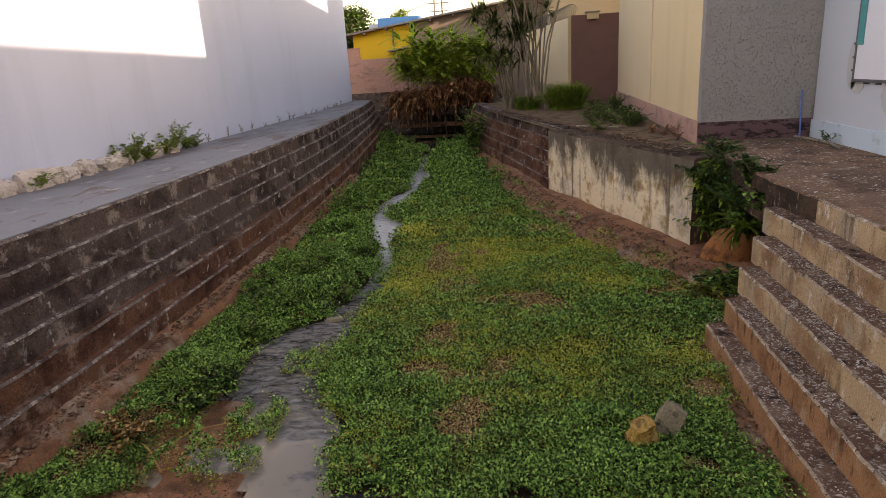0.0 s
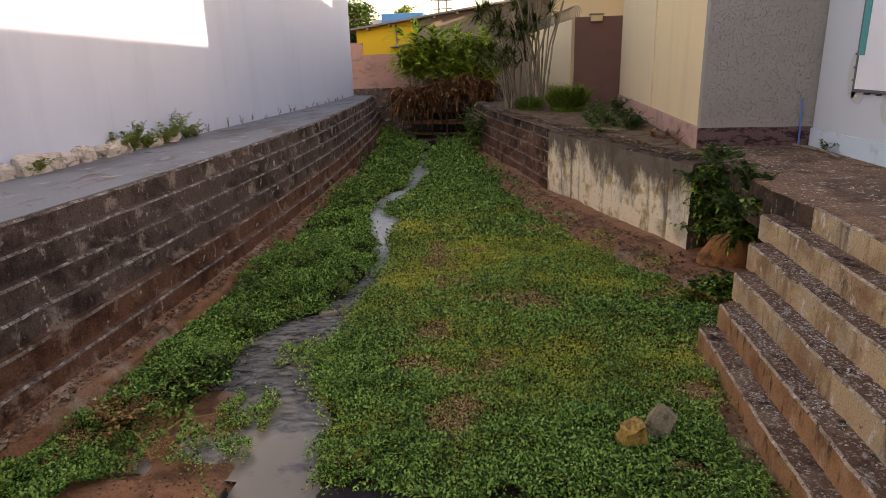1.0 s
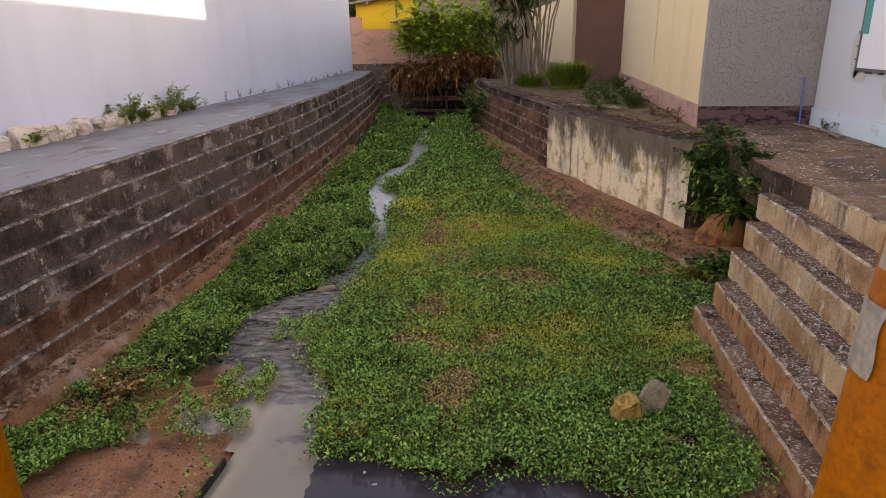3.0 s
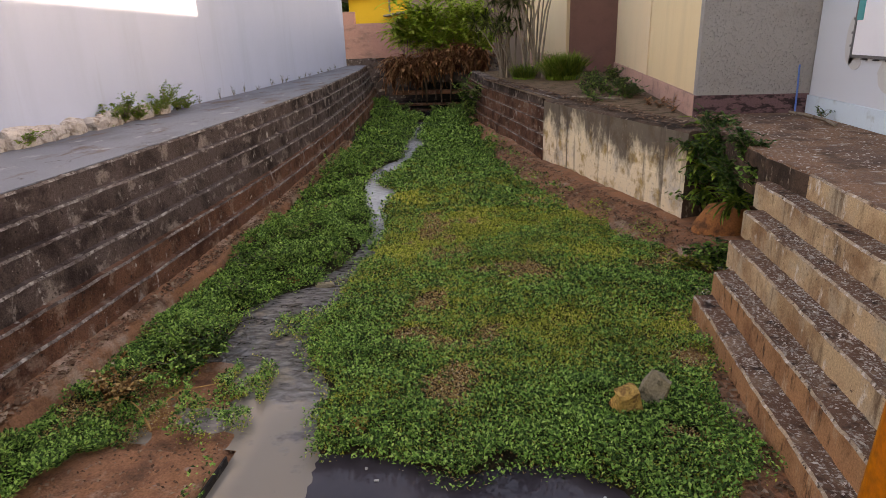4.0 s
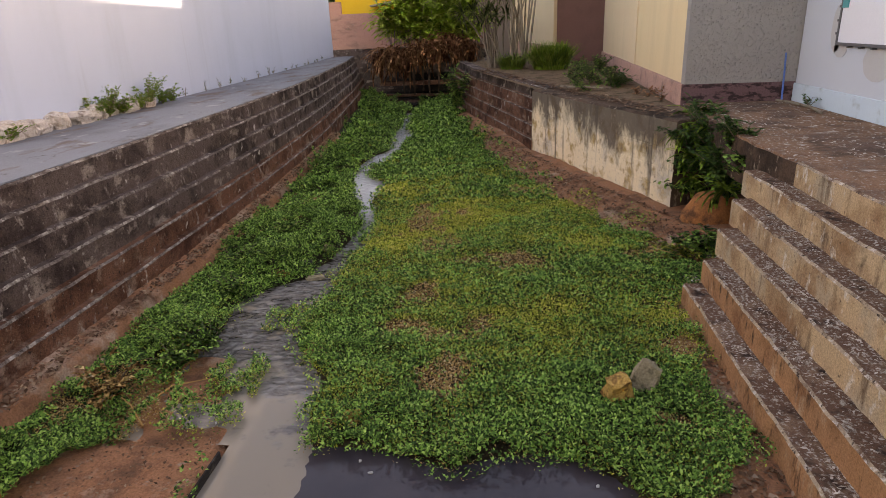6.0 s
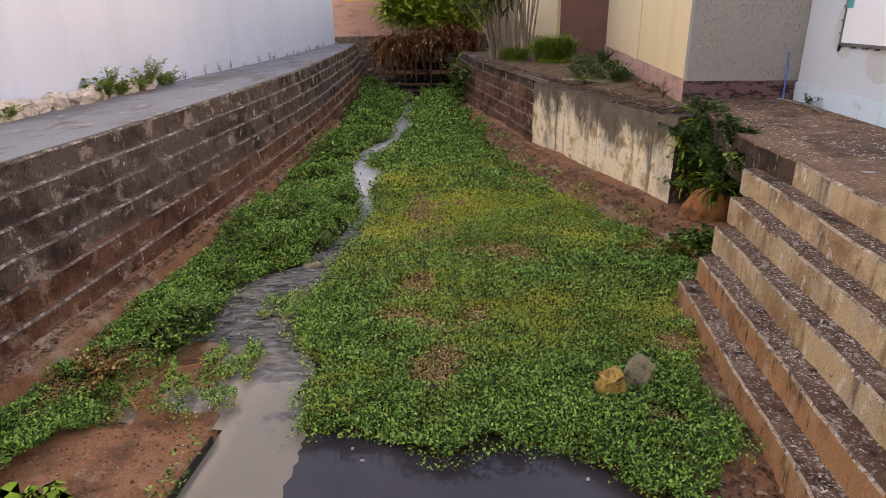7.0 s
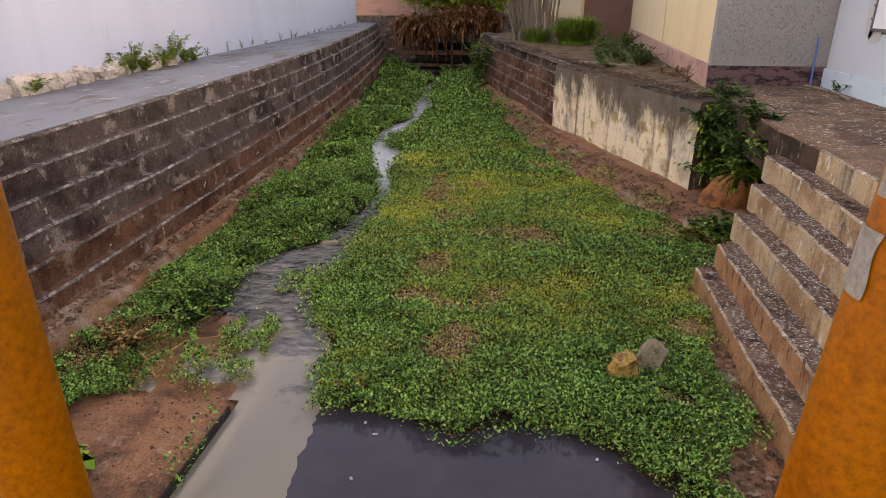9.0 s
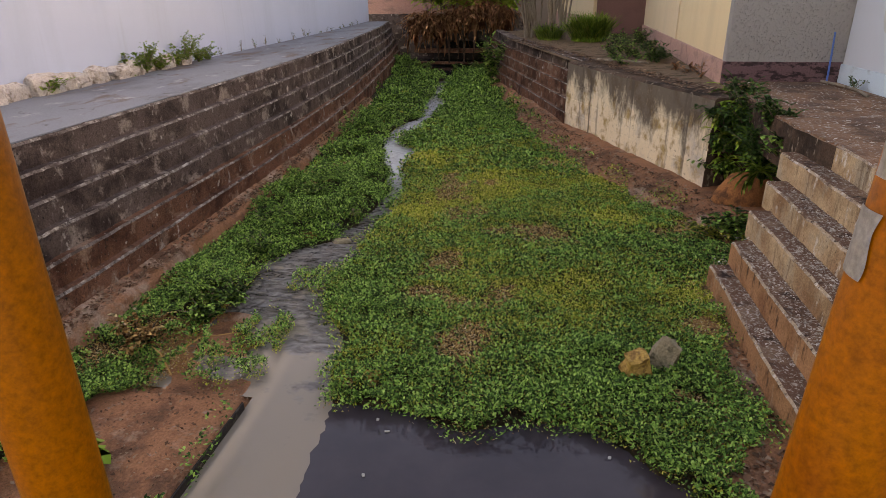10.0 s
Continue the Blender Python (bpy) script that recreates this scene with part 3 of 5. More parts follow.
def buildings_right():
    # yellow building: wall, pilaster, skirting
    y = thing("yellow_building", (3.0, 11, SLAB_Z))
    tagged(y, "pale yellow rendered building with dusty pink skirting", "building")
    inv = Matrix.Translation(y.location).inverted()
    ang = math.atan2(3.25 - 2.87, 23.2 - 10.9)
    m = Matrix.Translation((2.87, 10.9, 0)) @ Matrix.Rotation(-ang, 4, "Z")
    def add(name, bm, mat, label=""):
        ob = part(name, bm, mat, None, label)
        ob.parent, ob.matrix_parent_inverse = y, inv
    add("wall", a_box((0.02, 0.14, 1.2), (1.7, 12.3, 8.2), 0, m), M_YELLOW)
    # added unseen block that keeps sun off the white wall's far corner
    add("unseen_sun_blocker", a_box((1.72, 11.9, 1.2), (8, 21, 10.0), 0, m), M_YELLOW)
    add("pilaster", a_box((-0.01, 5.2, 1.80), (0.03, 5.55, 8.1), 0.004, m), M_PALE, "faded cream flat pilaster")
    add("wall_bay", a_box((0.005, 5.55, 1.80), (0.03, 12.3, 8.1), 0.004, m), M_PALE, "faded cream wall bay")
    add("skirting", a_box((-0.04, 0.0, 1.2), (0.03, 12.3, 1.80), 0.01, m), M_PINKSK, "dusty pink skirting")
    # grey end wall
    g = thing("grey_building", (3.7, 10.9, SLAB_Z))
    tagged(g, "building end wall in rough grey render", "building")
    inv2 = Matrix.Translation(g.location).inverted()
    for nm, lo, hi, mt, lb in (("wall", (2.875, 10.89, 1.3), (5.6, 11.1, 8.2), M_GREY, ""), ("skirting", (2.84, 10.86, 1.3), (4.60, 10.93, 1.80), M_DARKSK, "dark red peeling skirting")):
        ob = part(nm, a_box(lo, hi, 0.008), mt, None, lb)
        ob.parent, ob.matrix_parent_inverse = g, inv2
    w = thing("white_building", (4.6, 9, SLAB_Z))
    tagged(w, "off-white building with pale blue skirting", "building")
    inv3 = Matrix.Translation(w.location).inverted()
    for nm, lo, hi, mt, lb in (("wall", (4.60, -6, 1.3), (8, 10.86, 6.4), M_OFFW, ""), ("skirting", (4.57, -6, 1.3), (4.61, 10.86, 1.78), M_BLUESK, "pale blue skirting")):
        ob = part(nm, a_box(lo, hi, 0.008), mt, None, lb)
        ob.parent, ob.matrix_parent_inverse = w, inv3


def ground():
    bm = a_box((-120, -60, -0.6), (120, 160, -0.5))
    tagged(part("ground", bm, M_SOIL), "dark soil ground beyond the channel", "ground", kind="structure")


STREAM = [(2.0, -2.06, -1.3), (3.75, -2.15, -1.46), (3.95, -2.4, -1.52), (4.15, -2.85, -1.6), (4.6, -3.0, -1.62), (5.2, -2.98, -2.03), (5.65, -3.04, -2.1), (6.15, -3.06, -2.16), (6.4, -3.02, -2.06), (6.66, -2.88, -2.08), (7.0, -2.54, -2.14), (7.3, -2.52, -2.1), (7.65, -2.34, -2.1), (8.05, -2.29, -2.07), (8.6, -2.27, -2.08), (9.1, -2.24, -2.1), (9.5, -2.36, -2.17), (10.2, -2.55, -2.31), (10.9, -2.88, -2.45), (11.8, -3.12, -2.42), (12.6, -3.27, -2.9), (13.1, -3.3, -3.0), (14.0, -3.28, -2.72), (14.7, -3.24, -2.72), (15.5, -2.96, -2.64), (17.2, -3.28, -2.6), (18.6, -3.3, -3.0), (20, -3.44, -3.12), (21.5, -3.5, -3.35), (23.3, -3.75, -3.4), (25.5, -4.9, -3.4), (27.3, -5.65, -2.4), (31, -7.2, -2.2)]
POOL = [(-1.6, 3.78), (-1.12, 3.74), (-0.81, 3.68), (-0.38, 3.55), (-0.07, 3.69), (0.26, 3.76), (0.53, 3.68), (0.74, 3.5), (0.92, 3.26), (1.14, 3.15), (1.5, 2.7), (2.2, 2.2)]


def wetness(x, y):
    """Above 0 in the water, below 0 on the bank; about metres from the edge."""
    l, r = ease(y, [(a, b) for a, b, c in STREAM]), ease(y, [(a, c) for a, b, c in STREAM])
    s = min(x - l, r - x)
    p = ease(x, POOL) - y if x > -1.75 else -1
    return max(s, p)


def bed_height(x, y):
    w = wetness(x, y) + 0.06 * rough(x, y, 0, 2.2)
    z = 0.05 * rough(x, y, 1, 0.8) + 0.02 * rough(x, y, 5, 3)
    z += -0.14 * min(1, max(0, (w + 0.12) / 0.25))
    if -3.3 < x < -2.0 and y < 3.7:
        z = max(z, 0.03 + 0.03 * rough(x, y, 2, 4)) if x < -2.095 else -0.15
    elif -3.05 < x < -2.2 and y < 5.1:
        z = -0.045 + 0.05 * rough(x, y, 2, 3) + 0.02 * rough(x, y, 9, 9) - 0.05 * max(0.0, x + 2.6)
    if y > 7.2:
        d = x - ease(y, EDGE_R) + 0.12 * rough(x, y, 44, 2.5)
        z += 0.09 * min(1, max(0, d / 0.1)) + 0.07 * min(1, max(0, (d - 0.5) / 0.12)) + (0.03 * rough(x, y, 47, 7) if d > 0 else 0)
    return z


DRY = [(-1.3, 9.15, 0.34, 0.75), (-0.97, 8.05, 0.25, 0.3), (-0.62, 9.66, 0.2, 0.2), (-0.6, 5.5, 0.55, 0.22), (-0.5, 4.65, 0.22, 0.4), (0.1, 7.4, 0.55, 0.28), (-3.65, 9.95, 0.3, 0.8), (-3.3, 4.2, 0.45, 0.42), (1.5, 5.2, 0.2, 0.15), (1.25, 4.0, 0.16, 0.14), (-0.95, 6.3, 0.25, 0.4), (2.1, 7.75, 0.5, 0.3), (-1.32, 3.98, 0.2, 0.14), (0.4, 10.9, 0.35, 0.3)]
EDGE_R = [(-4, 1.72), (3.2, 1.5), (4.0, 1.66), (6.3, 1.86), (6.9, 2.3), (8.0, 2.15), (8.7, 1.75), (9.5, 1.35), (10.5, 0.9), (12, 0.3), (13.4, -0.2), (16, -0.75), (20.5, -1.55), (27, -2.4), (31, -2.5)]


def muddy(x, y):
    """Above 0 where bare mud shows."""
    w = 0.16 * rough(x, y, 20, 1.3) + 0.1 * rough(x, y, 22, 4)
    right = x - ease(y, EDGE_R)
    flat = min(x + 3.2, -2.1 - x, 3.5 - y + 1.25 * (x + 3.1))
    wet = min(x + 3.05, -2.3 - x, 5.0 - y, y - 3.4)
    return max(right, flat, wet) + w


def bed():
    rows = []
    for y in np.concatenate([np.arange(-4, 9, 0.1), np.arange(9, 31, 0.25)]):
        rows.append([(x, y, bed_height(x, y)) for x in np.concatenate([np.arange(-9, -4.2, 0.6), np.arange(-4.2, -2.15, 0.1), [-2.1, -2.088], np.arange(-2.0, 2.61, 0.1), [3.2]])])
    bm = grid_mesh(rows)
    bmesh.ops.reverse_faces(bm, faces=bm.faces)
    bm.normal_update()
    for f in bm.faces:
        q = f.calc_center_median()
        f.material_index = 1 if muddy(q.x, q.y) > -0.22 else 0
    tagged(part("channel_bed", bm, [M_SOIL, M_MUD], None, "", True), "muddy channel bed of dark soil", "ground", kind="structure")



ground()
bed()
stepped_wall_left()
ledge_left()
white_wall()
stairs_right()
slab_right()
cream_wall()
far_right_wall()
buildings_right()


def world_part(name, bm, mat, owner, label="", smooth=False):
    """A part modelled in place, hung under its thing."""
    ob = part(name, bm, mat, None, label, smooth)
    ob.parent = owner
    ob.matrix_parent_inverse = Matrix.Translation(-owner.location)
    return ob


def sub_part(name, bm, mat, owner, label="", smooth=False):
    """A piece of a part, modelled in place."""
    return part(name, bm, mat, owner, label, smooth)


def tube(bm, pts, radii, sides=8):
    """A tapered tube along points, closed at both ends."""
    pts = [Vector(p) for p in pts]
    rings = []
    for i, p in enumerate(pts):
        d = (pts[min(i + 1, len(pts) - 1)] - pts[max(i - 1, 0)]).normalized()
        u = d.orthogonal().normalized() if not rings else (old - old.dot(d) * d).normalized()
        old, v = u, d.cross(u)
        r = radii[i] if isinstance(radii, (list, tuple)) else radii
        rings.append([bm.verts.new(p + r * (math.cos(a) * u + math.sin(a) * v)) for a in [2 * math.pi * k / sides for k in range(sides)]])
    for a, b in zip(rings, rings[1:]):
        for k in range(sides):
            bm.faces.new((a[k], a[(k + 1) % sides], b[(k + 1) % sides], b[k]))
    bm.faces.new(rings[0][::-1])
    bm.faces.new(rings[-1])
    return bm


def leaf_mesh(name, spots, mat, parent=None, label="", segments=1, droop=0.0):
    """Folded leaves: spots are rows of x, y, z, yaw, rise, length, width."""
    s = np.asarray(spots, float)
    n = len(s)
    p, yaw, rise, ln, wd = s[:, :3], s[:, 3], s[:, 4], s[:, 5], s[:, 6]
    side = np.stack([-np.sin(yaw), np.cos(yaw), 0 * yaw], 1)
    base, verts, faces = p.copy(), [], []
    cols = [base]
    rows_l, rows_r, mids = [], [], []
    for k in range(1, segments + 1):
        r = rise - droop * (k - 1)
        way = np.stack([np.cos(yaw) * np.cos(r), np.sin(yaw) * np.cos(r), np.sin(r)], 1)
        up = np.cross(way, side)
        step = (ln / segments)[:, None]
        mid = base + way * step * 0.5
        w = (wd / 2 * (1.0 if k <= max(1, segments // 2 + 1) else 0.7))[:, None]
        rows_l.append(mid + side * w + up * w * 0.35)
        rows_r.append(mid - side * w + up * w * 0.35)
        base = base + way * step
        mids.append(base)
    block = [p]
    for l, r, m in zip(rows_l, rows_r, mids):
        block += [l, r, m]
    v = np.stack(block, 1)
    per = v.shape[1]
    local = []
    spine = 0
    for k in range(segments):
        l, r, m = 1 + 3 * k, 2 + 3 * k, 3 + 3 * k
        local += [(spine, r, m), (spine, m, l)]
        if k:
            local += [(spine, 1 + 3 * (k - 1), l), (spine, r, 2 + 3 * (k - 1))]
        spine = m
    f = (np.arange(n)[:, None, None] * per + np.array(local)[None]).reshape(-1, 3)
    me = bpy.data.meshes.new(name)
    me.vertices.add(n * per)
    me.vertices.foreach_set("co", v.reshape(-1))
    me.loops.add(len(f) * 3)
    me.loops.foreach_set("vertex_index", f.reshape(-1).astype(np.int32))
    me.polygons.add(len(f))
    me.polygons.foreach_set("loop_start", np.arange(0, len(f) * 3, 3, dtype=np.int32))
    me.update(calc_edges=True)
    me.materials.append(mat)
    ob = new(name, me)
    if parent:
        ob.parent = parent
        ob.matrix_parent_inverse = Matrix.Translation(-parent.location)
    return tagged(ob, label)


rng = random.Random(7)
U = rng.uniform


# ---- water ----
def waters():
    def border(y):
        return ease(y, [(-4, -0.9), (2.5, -1.33), (3.03, -1.39), (3.43, -1.41), (3.76, -1.45)]) + 0.05 * rough(y, 3, 1, 7) + 0.03 * rough(y, 3, 4, 19)

    def mouth(x):
        return 5.05 + 0.3 * (x + 2.0) + 0.3 * rough(x, 2, 6, 3) + 0.12 * rough(x, 5, 6, 9)

    z = -0.05
    ys = np.linspace(-4, 3.9, 160)
    tagged(part("water_pool", grid_mesh([[(border(y), y, z), (2.6, y, z)] for y in ys]), M_POOL), "dark still shallow water below the bridge", "water", kind="structure")
    rows = [[(-2.09 if y < 3.76 else -4, y, z), (border(y), y, z)] for y in ys]
    bm = grid_mesh(rows)
    tagged(part("water_silty", bm, M_RUN), "pale grey silty water in the channel", "water", kind="structure")
    xs = np.linspace(-4, 2.6, 160)
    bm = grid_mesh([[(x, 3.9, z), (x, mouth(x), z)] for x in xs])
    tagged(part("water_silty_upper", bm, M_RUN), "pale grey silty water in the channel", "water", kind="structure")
    rows = [[(x, mouth(x) + (8.6 - mouth(x)) * k / 20, z) for x in xs] for k in range(21)]
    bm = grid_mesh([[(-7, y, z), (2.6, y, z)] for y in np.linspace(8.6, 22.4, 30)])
    tagged(part("water_upstream", bm, M_RUN), "shallow water upstream between the plants, painted pale as reflected sky", "water", kind="structure")
    # last reach takes the dark pool colour to paint the culvert's reflection
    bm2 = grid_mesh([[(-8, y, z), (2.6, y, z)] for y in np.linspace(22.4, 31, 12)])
    tagged(part("water_culvert", bm2, M_POOL), "water under the far bank, coloured dark like its culvert reflection", "water", kind="structure")
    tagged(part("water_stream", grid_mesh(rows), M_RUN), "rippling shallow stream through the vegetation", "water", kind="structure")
    # edge slab of the apron
    bm = a_box((-2.112, 1.0, -0.2), (-2.085, 3.6, 0.015), 0.004)
    tagged(part("kerb", bm, M_NEARBLACK), "thin dark concrete edge beside the silty water", "kerb", kind="structure")


# ---- plant cover of the bed ----
def left_limit(y):
    return FOOT_X + 0.26 + bend(y)


def lattice(x, y, seed, scale):
    """Smooth value noise, about -1 to 1, over arrays."""
    gen = np.random.RandomState(seed)
    grid = gen.uniform(-1, 1, (128, 128))
    u, v = x * scale + 40.3, y * scale + 17.7
    i, j = np.floor(u).astype(int), np.floor(v).astype(int)
    a, b = u - i, v - j
    a, b = a * a * (3 - 2 * a), b * b * (3 - 2 * b)
    g = lambda p, q: grid[p % 128, q % 128]
    return (g(i, j) * (1 - a) + g(i + 1, j) * a) * (1 - b) + (g(i, j + 1) * (1 - a) + g(i + 1, j + 1) * a) * b


def cover():
    gen = np.random.RandomState(11)
    sy, sl, sr = zip(*STREAM)
    ex, ey = zip(*EDGE_R)
    px, py = zip(*POOL)
    ly = np.arange(-4, 31, 0.25)
    lx = np.array([left_limit(v) for v in ly])
    gx, gy = np.arange(-6.6, 2.9, 0.1), np.arange(1.8, 29.6, 0.1)
    gz = np.array([[bed_height(p, q) for q in gy] for p in gx])
    kinds = {"cress": [], "lawn": [], "dry": []}

    def scatter(y0, y1, per, size):
        n = int((y1 - y0) * 8.9 * per)
        x, y = gen.uniform(-6.3, 2.6, n), gen.uniform(y0, y1, n)
        r = gen.uniform(0, 1, (8, n))
        keep = ((y > 24) | (x > np.interp(y, ly, lx))) & (x < np.interp(y, ex, ey) + 0.5)
        l, rr = np.interp(y, sy, sl), np.interp(y, sy, sr)
        wet = np.maximum(np.minimum(x - l, rr - x), np.where(x > -1.75, np.interp(x, px, py) - y, -1))
        wet = wet + 0.07 * lattice(x, y, 1, 3.0) + 0.06 * lattice(x, y, 2, 9)
        near = ((x + 2.42) / 0.3) ** 2 + ((y - 4.35) / 0.75) ** 2 < 1 + 0.5 * lattice(x, y, 13, 4)
        island = (((x + 2.25) / 0.3) ** 2 + ((y - 5.85) / 0.4) ** 2 < 1 + 0.5 * lattice(x, y, 14, 4)) | (((x + 2.72) / 0.2) ** 2 + ((y - 12.7) / 0.5) ** 2 < 1) | near
        keep &= (wet < 0) | ((wet < 0.12) & (r[0] < 0.15)) | (island & (lattice(x, y, 3, 5) > -0.35) & (r[0] < np.where(near, 0.75, 0.42)))
        w = 0.2 * lattice(x, y, 4, 1.6) + 0.14 * lattice(x, y, 5, 5)
        flat = np.minimum(np.minimum(x + 3.2, -1.9 - x), np.minimum(3.5 - y + 1.25 * (x + 3.1), 4.1 - y))
        mud = np.maximum(x - np.interp(y, ex, ey), flat) + w
        keep &= (mud < 0) | ((mud < 0.5) & (r[1] < 0.14) & (lattice(x, y, 15, 3) > 0) & (x > -1)) | (near & (y > 3.75) & (r[1] < 0.6))
        x, y, l, r = x[keep], y[keep], l[keep], r[:, keep]
        dry = np.full(len(x), -1.0)
        for a, b, c, e in DRY:
            dry = np.maximum(dry, 1 - ((x - a) / (1.3 * c)) ** 2 - ((y - b) / (1.3 * e)) ** 2)
        dry = np.clip(0.95 * dry + 0.85 * lattice(x, y, 6, 4.5) * (dry > -0.8) + 0.5 * lattice(x, y, 16, 13) * (dry > -0.8), 0, 0.8)
        left = x < l + 0.2
        z = np.maximum(-0.05, gz[np.clip(((x + 6.6) / 0.1).round().astype(int), 0, len(gx) - 1), np.clip(((y - 1.8) / 0.1).round().astype(int), 0, len(gy) - 1)]) + 0.008
        bias = np.where(left, 0.7, np.interp(y, [2, 4.6, 6.0, 8, 11, 13, 16], [0.7, 0.45, -0.05, -0.35, -0.4, 0.0, 0.45]))
        green = 0.45 + 0.75 * lattice(x, y, 7, 0.75) + 0.35 * lattice(x, y, 8, 3) + bias + 1.3 * (r[2] - 0.5)
        is_dry = r[3] < np.where(left, dry * 1.2, np.maximum(dry * 1.2, 0.05 + 0.12 * np.maximum(0, lattice(x, y, 21, 1.1))))
        is_cress = ~is_dry & (green > 0.35)
        is_lawn = ~is_dry & ~is_cress
        is_dry &= r[4] < 0.9
        clump = np.maximum(0, lattice(x, y, 9, 6.5) + 0.3)
        mound = np.where(left, 0.28 * np.maximum(0, lattice(x, y, 10, 1.7) + 0.3), 0.03) * (0.4 + clump)
        yaw = r[5] * 2 * np.pi
        for key, m, lift, rise, s, wd in (
            ("cress", is_cress, mound + 0.06 * r[6] + 0.03 * clump, 0.0 + 1.0 * r[7], size * (0.6 + 0.7 * r[4]), 0.46 + 0.2 * r[3]),
            ("lawn", is_lawn, 0.035 * r[6] + 0.02 * clump, 0.05 + 1.1 * r[7], size * (0.5 + 0.5 * r[4]), 0.40 + 0.2 * r[3]),
            ("dry", is_dry, 0.012 + 0.03 * r[6], -0.2 + 0.8 * r[7], size * (0.4 + 0.6 * r[1]), 0.15 + 0.3 * r[0])):
            kinds[key].append(np.stack([x, y, z + lift, yaw, rise, s, s * wd], 1)[m])

    scatter(2.3, 6.0, 12500, 0.031)
    scatter(6.0, 10.0, 8200, 0.037)
    scatter(10.0, 16.0, 3400, 0.056)
    scatter(16.0, 29.0, 1500, 0.085)
    for name, key, mat, lb in (("creeping_plants", "cress", M_CRESS, "dense creeping green plants covering the channel bed"), ("ground_cover", "lawn", M_LAWN, "low yellow-green ground cover on the channel bed"), ("dry_litter", "dry", M_DRY, "dry brown leaves and stalks among green plants")):
        tagged(leaf_mesh(name, np.concatenate(kinds[key]), mat), lb, "plants", kind="stuff")


def weed(name, at, height, spread, count, leaf, mat, label, stems=6, category="weed", lean=(0, 0), flat=0.3):
    """A leafy weed: thin stems with leaves along them."""
    w = thing(name, at)
    tagged(w, label, category, name.replace("_", " ") + "s")
    bm, spots = bmesh.new(), []
    for k in range(stems):
        a, r = U(0, 6.28), spread * U(0.2, 1.0)
        h = height * U(0.55, 1.0)
        tip = Vector((r * math.cos(a) + lean[0] * h, r * math.sin(a) + lean[1] * h, h))
        pts = [Vector(at) + Vector((tip.x * s ** 1.4, tip.y * s ** 1.4, tip.z * s)) for s in (0, 0.35, 0.7, 1.0)]
        tube(bm, pts, [0.006 + height * 0.008, 0.005, 0.004, 0.002], 5)
        for j in range(count // stems):
            s = U(0.15, 1.0)
            p = Vector(at) + Vector((tip.x * s ** 1.4 + U(-1, 1) * spread * 0.12, tip.y * s ** 1.4 + U(-1, 1) * spread * 0.12, tip.z * s))
            l = leaf * U(0.6, 1.2)
            spots.append((*p, U(0, 6.28), U(-0.3, 0.9), l, l * flat * U(0.8, 1.3)))
    tagged(world_part("stalk_clump", bm, M_STEM, w), kind="stuff")
    leaf_mesh("foliage", spots, mat, w, "", 2, 0.4)
    return w


def strap_head(spots, at, count, length, width, low=-0.5, high=1.4):
    for _ in range(count):
        l = length * U(0.6, 1.1)
        spots.append((*at, U(0, 6.28), U(low, high), l, width * U(0.7, 1.2)))


# ---- far bank and its plants ----
def far_bank():
    wall = thing("wall_far_bank", (-4, 28.5, 0))
    tagged(wall, "dark mossy stepped stone wall at the channel bend", "wall", kind="structure")
    for k in range(5):
        bm = a_box((-14, 30.6 + 0.08 * k, -0.3 + 0.45 * k), (-1.0, 31.6, 0.16 + 0.45 * k), 0.03)
        world_part("course", bm, M_STEP_L, wall)
    world_part("course", a_box((-5.1, 27.2, 1.0), (1.0, 30.5, 1.40), 0.03), M_STEP_L, wall)
    world_part("course", a_box((-2.5, 27.0, -0.3), (1.0, 30.5, 0.99), 0.03), M_STEP_L, wall)
    # back of the culvert: its shade is put into the near-black colour
    world_part("back_wall", a_box((-5.2, 30.2, -0.3), (-2.5, 30.5, 0.99), 0.02), M_NEARBLACK, wall)
    for z0, z1, y0 in ((0.52, 0.70, 27.0), (0.02, 0.12, 27.35)):
        world_part("beam", a_box((-5.5, y0, z0), (-2.3, y0 + 0.25, z1), 0.03), M_STEP_LOW, wall, "mossy concrete beam across the culvert mouth")
    for x, w, lo in ((-4.45, 0.05, 0.12), (-4.0, 0.07, 0.12), (-3.6, 0.04, 0.3), (-3.35, 0.06, 0.1), (-2.95, 0.05, 0.2)):
        world_part("root", tube(bmesh.new(), [(x, 26.95, 1.3), (x + 0.05 * rough(x, 1, 1, 5), 26.93, 0.7), (x + 0.1 * rough(x, 2, 1, 5), 26.97, lo)], [w, w * 0.8, w * 0.4], 6), M_SIDE, wall)
    bm = a_box((-16, 30.95, 1.9), (-2.6, 31.15, 3.55), 0.01)
    pk = tagged(part("wall_far_pink", bm, M_PINKB), "faded pink block boundary wall", "wall", kind="structure")
    for r in range(8):
        for c in range(16):
            x = -9.6 + c * 0.42 + (0.21 if r % 2 else 0)
            world_part("block", a_box((x + 0.003, 30.94, 1.92 + r * 0.203), (x + 0.417, 30.96, 2.119 + r * 0.203), 0.004), M_PINKB, pk)


